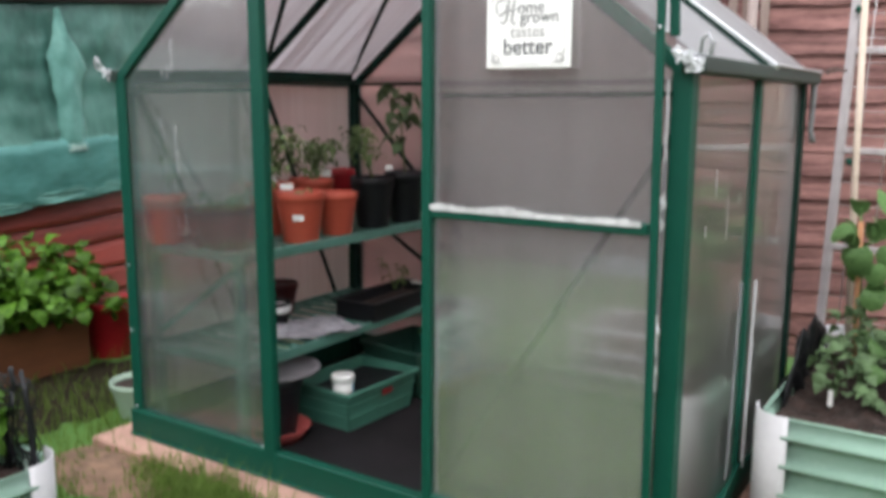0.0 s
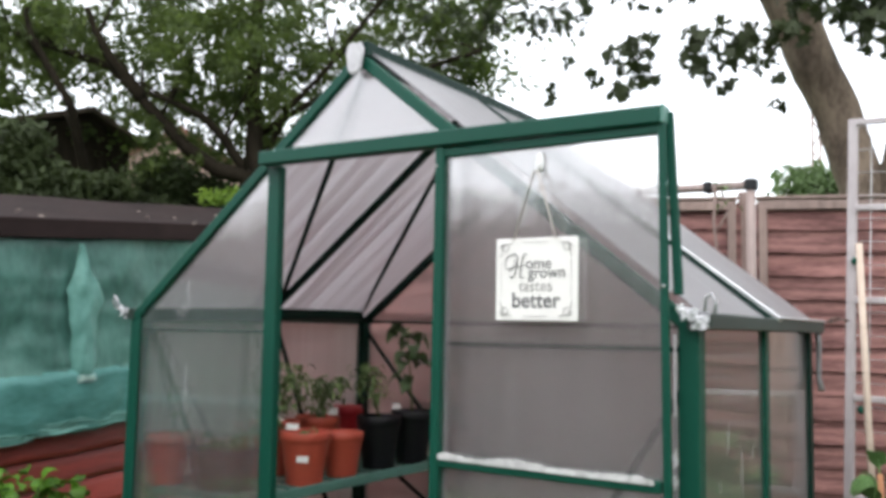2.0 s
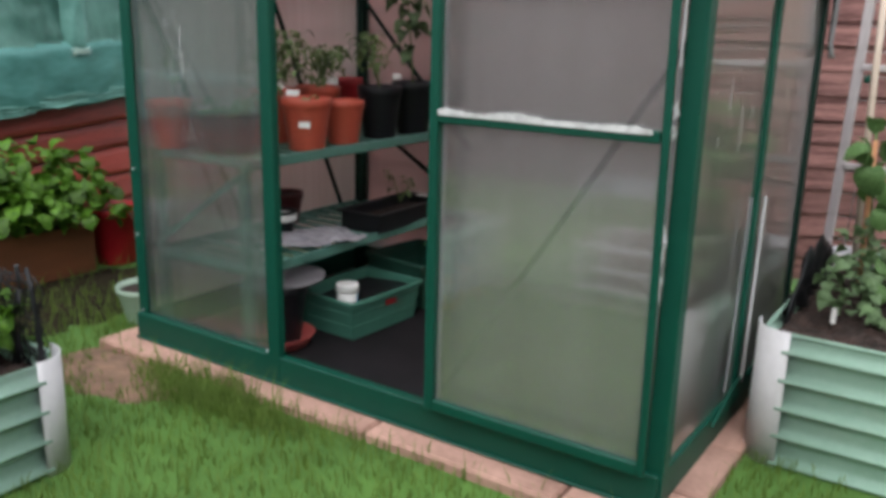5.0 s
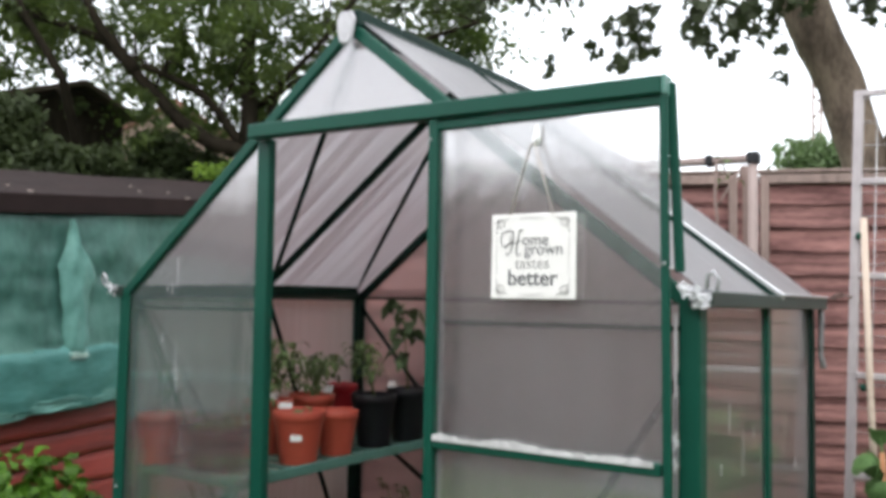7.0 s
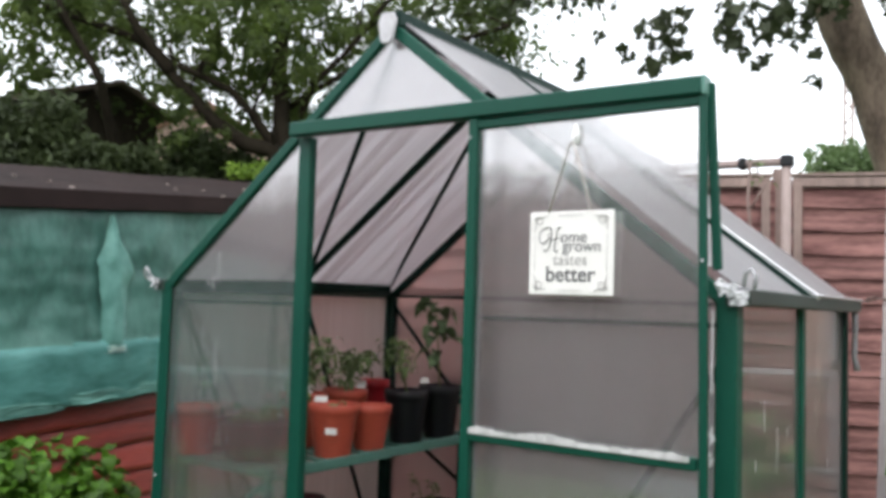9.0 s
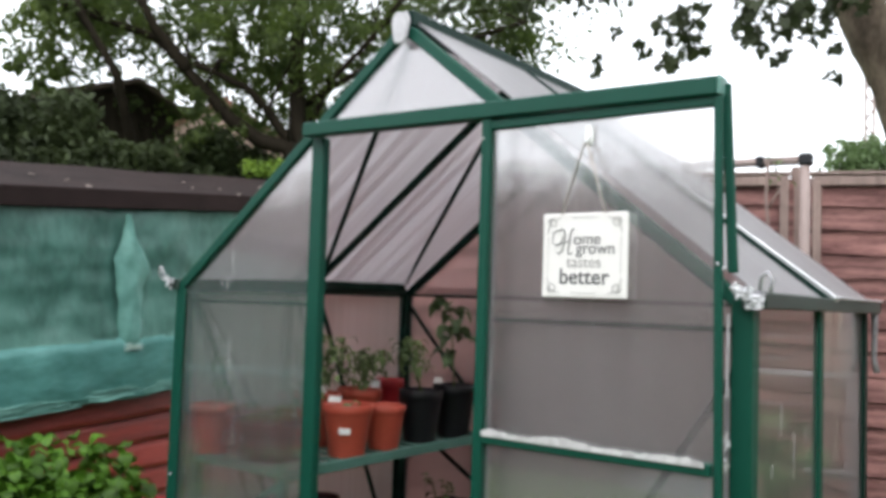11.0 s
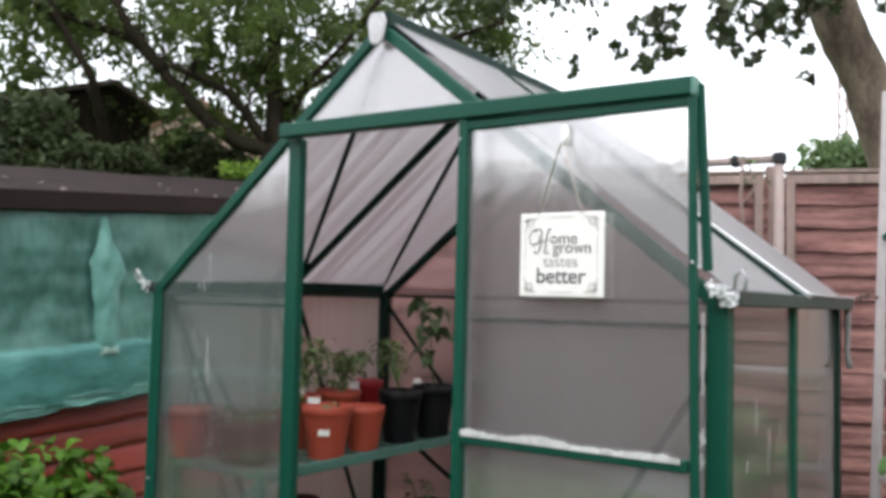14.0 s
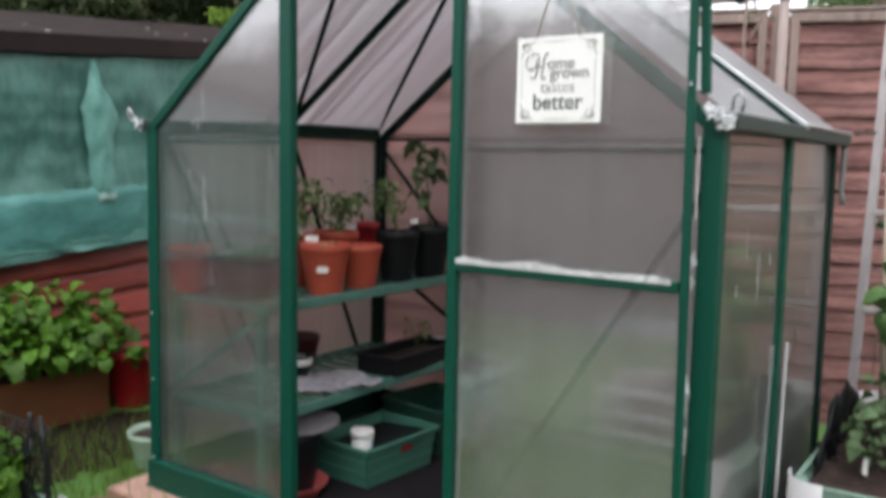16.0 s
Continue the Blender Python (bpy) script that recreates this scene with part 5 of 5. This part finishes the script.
# ---- trees and distance ----


def crown(name, clumps, size, mat, parent, seed, maple=False, droop=0.0):
    """Leaves in clumps (x, y, z, radius, count), all in one mesh."""
    g = np.random.default_rng(seed)
    if maple:
        ang = np.radians([0, 22, 50, 75, 105, 140, 180, 220, 255, 285, 310, 338])
        rad = np.array([1.0, 0.5, 0.85, 0.42, 0.7, 0.35, 0.2, 0.35, 0.7, 0.42, 0.85, 0.5])
        shape = np.stack([np.cos(ang) * rad, np.sin(ang) * rad, -0.25 * rad ** 2], 1) * 0.55
    else:
        shape = np.array([(-0.5, 0, 0), (0.0, -0.28, 0.08), (0.55, 0, -0.06), (0.0, 0.28, 0.08)], float)
    m = len(shape)
    places = []
    for x, y, z, r, c in clumps:
        d = g.normal(size=(c, 3))
        d /= np.linalg.norm(d, axis=1)[:, None]
        places.append(np.array((x, y, z)) + d * (r * g.random(c) ** 0.45)[:, None] * (1, 1, 0.75))
    p = np.concatenate(places)
    n = len(p)
    q = g.normal(size=(n, 4))
    q /= np.linalg.norm(q, axis=1)[:, None]
    w, x, y, z = q.T
    rot = np.stack([1 - 2 * (y * y + z * z), 2 * (x * y - w * z), 2 * (x * z + w * y), 2 * (x * y + w * z), 1 - 2 * (x * x + z * z), 2 * (y * z - w * x), 2 * (x * z - w * y), 2 * (y * z + w * x), 1 - 2 * (x * x + y * y)], 1).reshape(n, 3, 3)
    s = size * g.uniform(0.6, 1.25, n)
    verts = np.einsum("nij,mj->nmi", rot, shape) * s[:, None, None] + p[:, None]
    me = bpy.data.meshes.new(name)
    me.from_pydata(verts.reshape(-1, 3).tolist(), [], np.arange(n * m).reshape(n, m).tolist())
    me.materials.append(mat)
    ob = new(name, me)
    ob.parent = parent
    return ob


def limb(parent, pts, r0, r1, mat, name="limb", n=10, wobble=0.0):
    """A tapered, slightly crooked limb through the points."""
    pts = [Vector(p) for p in pts]
    fine = []
    for a, b in zip(pts, pts[1:]):
        for k in range(5):
            q = a.lerp(b, k / 5)
            fine.append(q + wobble * Vector((noise.noise(q * 2.1), noise.noise(q * 2.3 + Vector((5, 0, 0))), 0.4 * noise.noise(q * 2.7))))
    fine.append(pts[-1])
    bm = bmesh.new()
    tube(bm, fine, [r0 + (r1 - r0) * k / (len(fine) - 1) for k in range(len(fine))], n)
    for v in bm.verts:
        v.co += 0.05 * r0 * Vector((noise.noise(v.co * 9), noise.noise(v.co * 9 + Vector((3, 0, 0))), 0))
    return part(name, bm, mat, parent)


# broad tree behind the shed
g = random.Random(71)
tree = thing("tree", (0, 0, 0.077), "spreading tree with dark slanting limbs and fine green leaves", "tree", "trees beyond the fence")
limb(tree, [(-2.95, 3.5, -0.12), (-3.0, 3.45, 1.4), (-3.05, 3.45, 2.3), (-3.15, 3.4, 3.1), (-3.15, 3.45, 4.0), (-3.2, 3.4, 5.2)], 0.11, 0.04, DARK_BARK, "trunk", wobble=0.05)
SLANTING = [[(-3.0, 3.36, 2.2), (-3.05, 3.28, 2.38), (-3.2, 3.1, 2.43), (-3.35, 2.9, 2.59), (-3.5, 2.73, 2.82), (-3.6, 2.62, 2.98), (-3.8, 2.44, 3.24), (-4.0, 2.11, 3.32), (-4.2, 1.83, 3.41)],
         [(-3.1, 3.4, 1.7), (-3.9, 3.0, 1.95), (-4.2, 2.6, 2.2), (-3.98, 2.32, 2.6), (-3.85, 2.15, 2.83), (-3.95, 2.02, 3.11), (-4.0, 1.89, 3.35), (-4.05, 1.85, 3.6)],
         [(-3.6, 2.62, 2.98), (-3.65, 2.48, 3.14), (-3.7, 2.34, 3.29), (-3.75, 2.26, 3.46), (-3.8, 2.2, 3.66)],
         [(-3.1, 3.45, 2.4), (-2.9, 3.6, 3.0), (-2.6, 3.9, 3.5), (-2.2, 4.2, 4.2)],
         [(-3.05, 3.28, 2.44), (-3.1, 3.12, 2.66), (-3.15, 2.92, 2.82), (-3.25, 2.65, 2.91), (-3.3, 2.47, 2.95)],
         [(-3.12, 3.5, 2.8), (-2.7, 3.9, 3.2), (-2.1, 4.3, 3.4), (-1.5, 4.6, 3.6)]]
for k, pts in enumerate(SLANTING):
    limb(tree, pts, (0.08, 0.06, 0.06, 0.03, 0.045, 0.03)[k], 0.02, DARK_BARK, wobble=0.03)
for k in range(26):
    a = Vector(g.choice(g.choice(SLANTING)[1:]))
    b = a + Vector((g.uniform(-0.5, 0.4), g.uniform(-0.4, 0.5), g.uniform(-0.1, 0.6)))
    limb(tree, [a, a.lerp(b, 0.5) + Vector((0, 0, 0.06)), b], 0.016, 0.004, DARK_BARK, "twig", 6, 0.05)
clumps = []
turn = Matrix.Rotation(radians(35), 3, "Z")
while len(clumps) < 410:
    p = Vector((g.uniform(-1, 1), g.uniform(-1, 1), g.uniform(-1, 1)))
    if p.length > 1:
        continue
    c = Vector((-3.4, 4.0, 3.75)) + turn @ Vector((p.x * 2.6, p.y * 0.9, p.z * 1.5))
    if c.z < 2.5 or (c.x < -3.7 and g.random() < 0.38):
        continue
    if noise.noise(c * 1.7) < -0.22:
        continue
    clumps.append((*c, g.uniform(0.14, 0.34), g.randint(36, 78)))
near = [(-3.2 + g.uniform(-1.3, 1.2), 2.9 + g.uniform(-0.6, 0.9), g.uniform(3.0, 4.6), g.uniform(0.1, 0.22), g.randint(30, 60)) for k in range(60)]
near += [(-4.4 + g.uniform(-0.5, 0.6), 2.2 + g.uniform(-0.5, 0.5), g.uniform(3.1, 4.2), g.uniform(0.12, 0.28), g.randint(26, 50)) for k in range(38)]
near += [(-4.2 + g.uniform(-0.15, 0.15), g.uniform(1.45, 2.1), g.uniform(2.72, 3.5), g.uniform(0.08, 0.17), g.randint(26, 44)) for k in range(26)]
near += [(-3.3 + g.uniform(-0.2, 0.2), g.uniform(2.5, 3.4), g.uniform(3.02, 3.75), g.uniform(0.07, 0.16), g.randint(16, 34)) for k in range(34)]
near += [(-3.4 + g.uniform(-0.2, 0.2), g.uniform(2.5, 3.0), g.uniform(2.3, 2.75), g.uniform(0.06, 0.12), g.randint(10, 24)) for k in range(20)]
crown("crown", [(x, y, z, r, int(c * 1.5)) for x, y, z, r, c in clumps + near], 0.068, LEAF_TREE, tree, 5)

# sycamore behind the fence
syc = thing("tree", (0, 0, 0.055), "thick-trunked sycamore with large dark hanging leaves", "tree", "trees beyond the fence")
limb(syc, [(1.78, 4.4, -0.1), (1.7, 4.4, 1.2), (1.58, 4.4, 2.15), (1.45, 4.4, 2.62), (1.32, 4.38, 2.95), (1.2, 4.36, 3.3), (1.02, 4.3, 3.85), (0.8, 4.2, 4.7)], 0.135, 0.165, BARK, "trunk", 16, 0.02)
limb(syc, [(1.74, 4.4, 1.6), (1.82, 4.4, 2.2), (1.9, 4.4, 2.65), (1.97, 4.41, 3.0), (2.1, 4.42, 3.6), (2.3, 4.4, 4.4)], 0.14, 0.1, BARK, "limb", 14, 0.02)
limb(syc, [(1.3, 4.35, 3.35), (0.95, 4.0, 3.75), (0.5, 3.7, 3.85), (0.1, 3.5, 3.8)], 0.05, 0.012, BARK, "limb", 8, 0.06)
limb(syc, [(1.2, 4.32, 3.7), (0.6, 4.0, 4.1), (-0.2, 3.6, 4.2), (-0.8, 3.3, 4.0)], 0.05, 0.012, BARK, "limb", 8, 0.06)
limb(syc, [(1.3, 4.3, 3.4), (1.2, 3.9, 3.5), (1.0, 3.7, 3.45)], 0.03, 0.01, BARK, "limb", 8, 0.04)
hang = [(0.03, 3.65, 2.9, 0.09, 14), (0.2, 3.65, 2.75, 0.1, 20), (0.28, 3.65, 2.9, 0.13, 26), (0.42, 3.65, 2.82, 0.08, 10), (0.18, 3.65, 3.03, 0.15, 32), (0.36, 3.65, 3.07, 0.14, 30), (-0.02, 3.65, 2.93, 0.05, 5),
        (0.68, 3.65, 2.92, 0.09, 18), (0.8, 3.65, 2.83, 0.12, 30), (0.91, 3.65, 2.72, 0.09, 16), (1.02, 3.65, 2.88, 0.12, 24), (1.13, 3.65, 2.85, 0.1, 16), (0.73, 3.65, 3.03, 0.15, 40), (0.95, 3.65, 3.03, 0.17, 50), (1.15, 3.65, 3.0, 0.14, 34), (1.3, 3.65, 3.0, 0.12, 20), (1.24, 3.65, 2.72, 0.05, 5),
        (1.2, 3.65, 2.58, 0.045, 4), (1.25, 3.65, 2.54, 0.04, 4), (-0.18, 3.65, 3.05, 0.05, 6), (-0.34, 3.65, 2.79, 0.045, 5), (-0.33, 3.65, 2.88, 0.04, 4),
        (1.41, 3.7, 3.2, 0.22, 50), (1.74, 3.8, 3.02, 0.22, 70), (1.6, 3.8, 3.2, 0.2, 60), (1.9, 3.8, 3.25, 0.25, 60), (1.85, 3.9, 2.88, 0.1, 12), (1.3, 3.7, 3.3, 0.16, 50), (1.5, 3.75, 3.36, 0.18, 60), (1.8, 3.8, 3.18, 0.22, 80)]
for k in range(46):
    hang.append((g.uniform(-0.3, 2.2), g.uniform(3.4, 4.2), g.uniform(3.45, 4.4), g.uniform(0.15, 0.3), g.randint(16, 40)))
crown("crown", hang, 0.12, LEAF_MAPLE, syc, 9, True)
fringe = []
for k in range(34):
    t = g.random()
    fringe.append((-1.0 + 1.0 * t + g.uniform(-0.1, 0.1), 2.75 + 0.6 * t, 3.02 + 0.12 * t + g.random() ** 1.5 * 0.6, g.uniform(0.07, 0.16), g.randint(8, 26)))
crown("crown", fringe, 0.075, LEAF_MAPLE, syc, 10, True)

# hedge and shrubs over the shed roof
def hedge_top(y):
    return 2.52 - 0.24 * max(0, min(1, (y - 1.5) / 0.5)) + 0.16 * max(0, min(1, (y - 2.5) / 0.3)) - 0.2 * max(0, y - 3.2) + 0.1 * math.sin(y * 4.3)


for k in range(5):
    yc = 0.85 + 0.8 * k
    conifer = thing("conifer_shrub", (-3.75, yc, 0.077), "dense dark green shrub in the hedge behind the shed", "conifer", "hedge conifers")
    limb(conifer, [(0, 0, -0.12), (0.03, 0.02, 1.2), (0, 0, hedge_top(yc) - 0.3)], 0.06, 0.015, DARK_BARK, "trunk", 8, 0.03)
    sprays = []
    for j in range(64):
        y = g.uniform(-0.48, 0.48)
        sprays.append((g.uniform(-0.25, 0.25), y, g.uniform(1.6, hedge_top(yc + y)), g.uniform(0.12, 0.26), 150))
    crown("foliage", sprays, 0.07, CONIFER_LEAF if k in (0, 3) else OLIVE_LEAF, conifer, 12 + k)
OLD_ROOF = material("weathered_roof", (0.1, 0.07, 0.05), (0.04, 0.028, 0.02), 5, 0.9, 0, 0.5, 60)
out = thing("outbuilding", (-5.3, 2.75, 0.13), "outbuilding with a brown roof and dark front behind the hedge", "outbuilding")
# the dark of the opening under the roof is put into the wall's colour
bm = bmesh.new()
slab(bm, [(0.7, -0.75, -0.14), (0.7, 0.5, -0.14), (0.7, 0.5, 2.75), (0.7, 0.03, 2.93), (0.7, -0.75, 2.66)], (-1.4, 0, 0))
part("wall", bm, DARK_BARK, out)
for y0, z0 in ((-0.9, 2.64), (0.62, 2.74)):
    bm = bmesh.new()
    slab(bm, [(0.8, y0, z0), (0.8, 0.03, 2.96), (-0.8, 0.03, 2.96), (-0.8, y0, z0)], (0, 0, 0.05))
    part("roof", bm, OLD_ROOF, out, "brown felt roof")
bush = thing("shrub", (0, 0, 0.06), "yellow-green leafy shrub beyond the shed", "shrub", "shrubs")
crown("foliage", [(-2.75 + g.uniform(-0.2, 0.2), 2.85 + g.uniform(-0.2, 0.2), g.uniform(1.7, 2.15), 0.12, 60) for k in range(9)], 0.06, material("yellow_green_leaf", (0.22, 0.34, 0.04), (0.1, 0.19, 0.02), 6, 0.6, 0, 0, 20, through_light=0.35), bush, 13)
for x, y, z0, z1, n, lab in ((0.96, 7.1, 1.9, 2.8, 64, "pale green bushy tree beyond the fence"), (-2.2, 4.2, 1.5, 2.5, 22, "dark green shrub beyond the fence")):
    b2 = thing("shrub", (0, 0, 0.09), lab, "shrub", "shrubs")
    limb(b2, [(x, y, -0.12), (x + 0.05, y, z0), (x, y, z1 - 0.2)], 0.05, 0.02, DARK_BARK, "trunk", 8)
    crown("foliage", [(x + g.uniform(-0.42, 0.42), y + g.uniform(-0.3, 0.3), g.uniform(z0, z1 - 0.1), 0.2, 120) for k in range(n)], 0.07, material("shrub_leaf", (0.15, 0.23, 0.09), (0.08, 0.13, 0.045), 3, 0.6, 0, 0, 20, through_light=0.3), b2, 14)

mast = thing("lattice_mast", (-2.87, 27.8, 0.78), "thin grey lattice mast far off", "mast")
for dx in (-0.16, 0.16):
    bm = bmesh.new()
    tube(bm, [(dx, 0, -0.8), (dx * 0.7, 0, 8.6)], 0.05, 6)
    part("leg", bm, POLE, mast)
for k in range(17):
    bm = bmesh.new()
    s = 1 if k % 2 else -1
    tube(bm, [(-0.15 * s, 0, 0.5 * k), (0.15 * s, 0, 0.5 * k + 0.5)], 0.032, 5)
    part("lattice_bar", bm, POLE, mast)

# house beyond the trees
BRICK = material("pink_brick", (0.36, 0.25, 0.215), (0.28, 0.19, 0.165), 4, 0.9, 0, 0.3, 60)
TILES = material("brown_roof_tile", (0.2, 0.1, 0.075), (0.13, 0.065, 0.05), 6, 0.9, 0, 0.4, 40)
home = thing("house", (-10.2, 8.3, 0.35), "pink brick house with a gabled roof behind the trees", "house", turn=50)
bm = bmesh.new()
slab(bm, [(-1.6, 0, -0.4), (1.6, 0, -0.4), (1.6, 0, 3.35), (0, 0, 4.3), (-1.6, 0, 3.35)], (0, 4, 0))
part("wall", bm, BRICK, home)
for s in (-1, 1):
    bm = bmesh.new()
    slab(bm, [(s * 1.8, -0.15, 3.22), (s * 1.8, 4.15, 3.22), (0, 4.15, 4.32), (0, -0.15, 4.32)], (0, 0, 0.1))
    part("roof", bm, TILES, home)
win = part("window", simple(box, (0.2, -0.02, 2.3), (0.9, 0.06, 1.1), w=0.01), WHITE_PLASTIC, home)
part("pane", simple(box, (0.2, -0.055, 2.3), (0.78, 0.01, 0.98), w=0), BLACK_PLASTIC, win)

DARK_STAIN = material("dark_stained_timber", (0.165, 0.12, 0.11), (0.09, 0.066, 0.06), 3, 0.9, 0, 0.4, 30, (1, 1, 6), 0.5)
# unseen plain walls closing the garden behind the walker, added for the panes' reflections
part_wall = thing("boundary_fence", (0, 0, 0), "unseen plain dark-stained board fence closing the garden, added for reflections", "fence", kind="structure")
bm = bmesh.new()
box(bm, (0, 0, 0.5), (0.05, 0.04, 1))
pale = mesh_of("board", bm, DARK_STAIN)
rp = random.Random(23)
# uneven heights blur the sky edge that the panes reflect
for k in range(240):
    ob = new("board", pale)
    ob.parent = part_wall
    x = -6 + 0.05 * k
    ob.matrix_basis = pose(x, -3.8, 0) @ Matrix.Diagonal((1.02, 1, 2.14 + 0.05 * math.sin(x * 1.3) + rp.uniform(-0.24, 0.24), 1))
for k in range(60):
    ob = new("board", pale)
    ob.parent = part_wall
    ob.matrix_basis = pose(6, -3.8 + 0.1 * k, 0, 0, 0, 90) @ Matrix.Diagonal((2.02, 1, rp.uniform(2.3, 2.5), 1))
GRAVEL_BOARD = material("pale_concrete_board", (0.46, 0.5, 0.55), (0.34, 0.37, 0.41), 9, 0.85, 0, 0.3)
for k in range(3):
    part("gravel_board", simple(box, (0.98 + 1.83 * k, -3.74, 0.065), (1.82, 0.05, 0.13), w=0.006), GRAVEL_BOARD, part_wall, "pale concrete gravel board")

# ---- grass ----
gg = np.random.default_rng(3)
n = 28500
px, py = gg.uniform(-1.0, 2.2, n), gg.uniform(-1.6, 0.9, n)
px[26000:], py[26000:] = gg.normal(0.52, 0.2, n - 26000), gg.normal(-0.17, 0.05, n - 26000)
ok = ~((px > -0.06) & (px < W + 0.06) & (py > -0.085)) & ~((px > -0.78) & (px < 0.56) & (py < -0.6)) & ~((px > 1.9) & (py > 0.45)) & ~((px < -0.88) & (py < 0.42))
bare = np.exp(-(((px - 0.15) / 0.19) ** 2 + ((py + 0.4 * (px - 0.15) + 0.21) / 0.085) ** 2))
ok &= gg.random(n) > bare * 1.15
thin = 1 / (1 + np.exp((px + 0.4 + 0.12 * np.sin(py * 9) + 0.05 * np.sin(py * 23 + 1)) / 0.16))
ok &= gg.random(n) > 0.93 * thin
px, py = px[ok], py[ok]
n = len(px)
lush = np.exp(-(((px - 0.52) / 0.28) ** 2 + ((py + 0.17) / 0.09) ** 2))
long = (1.0 + 0.3 * lush) * np.where((np.abs(py + 0.1) < 0.03) & (gg.random(n) < 0.35), 1.9, 1.0) * np.where(px < -0.05, 1.5, 1.0)
h, a, lean = gg.uniform(0.02, 0.055, n) * long, gg.uniform(0, 2 * np.pi, n), gg.uniform(0.1, 0.8, n)
wd = gg.uniform(0.0012, 0.0024, n)
dx, dy = np.cos(a), np.sin(a)
base = np.stack([px, py, np.zeros(n)], 1)
side = np.stack([-dy * wd, dx * wd, np.zeros(n)], 1)
mid = base + np.stack([dx * h * lean * 0.3, dy * h * lean * 0.3, h * 0.6], 1)
tip = base + np.stack([dx * h * lean, dy * h * lean, h], 1)
verts = np.stack([base - side, base + side, mid + side * 0.8, mid - side * 0.8, tip], 1).reshape(-1, 3)
idx = np.arange(n)[:, None] * 5
faces = (idx + [0, 1, 2, 3]).tolist() + (idx + [3, 2, 4]).tolist()
me = bpy.data.meshes.new("grass")
me.from_pydata(verts.tolist(), [], faces)
me.materials.append(material("grass_blade", (0.16, 0.255, 0.05), (0.12, 0.18, 0.042), 9, 0.6, 0, 0, 60, contrast=0.45, through_light=0.45, spec=0.2))
tagged(new("grass", me), "short green lawn grass with longer tufts", "grass", kind="stuff")
bm = bmesh.new()
bmesh.ops.create_grid(bm, x_segments=24, y_segments=14, size=0.5, matrix=pose(0.17, -0.2, 0.0) @ Matrix.Diagonal((0.7, 0.4, 1, 1)))
for v in bm.verts:
    e = max(0, 1 - ((v.co.x - 0.17) / 0.33) ** 2 - ((v.co.y + 0.2) / 0.19) ** 2 + 0.3 * noise.noise(v.co * 9))
    v.co.z = -0.01 + 0.022 * e ** 0.5 + 0.004 * noise.noise(v.co * 20)
one("bare_earth", bm, material("dry_earth", (0.25, 0.15, 0.10), (0.12, 0.075, 0.05), 12, 0.95, 0, 0.8, 60, contrast=0.4), "patch of bare dry earth in the lawn", "earth", kind="structure")
# dark earth patch where the grass is thinned
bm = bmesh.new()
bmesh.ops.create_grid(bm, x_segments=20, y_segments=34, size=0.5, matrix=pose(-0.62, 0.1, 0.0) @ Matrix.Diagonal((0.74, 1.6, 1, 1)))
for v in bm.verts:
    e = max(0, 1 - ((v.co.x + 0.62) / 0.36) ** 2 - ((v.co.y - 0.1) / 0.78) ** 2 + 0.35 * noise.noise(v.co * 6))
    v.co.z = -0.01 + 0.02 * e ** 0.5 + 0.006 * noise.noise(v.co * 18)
one("bare_earth", bm, material("dark_earth", (0.03, 0.024, 0.013), (0.012, 0.01, 0.006), 9, 0.95, 0, 0.8, 60, contrast=0.4, spec=0.1), "dark earth beside the trough", "earth", kind="structure")
# dark strip added over the lawn to darken the ground behind the greenhouse
bm = bmesh.new()
bmesh.ops.create_grid(bm, x_segments=40, y_segments=14, size=0.5, matrix=pose(0.45, 1.6, 0.006) @ Matrix.Diagonal((2.9, 0.62, 1, 1)))
for v in bm.verts:
    v.co.z += 0.006 * noise.noise(v.co * 14)
one("bare_earth", bm, SOIL, "added strip of dark ground between greenhouse and fence", "earth", kind="structure")
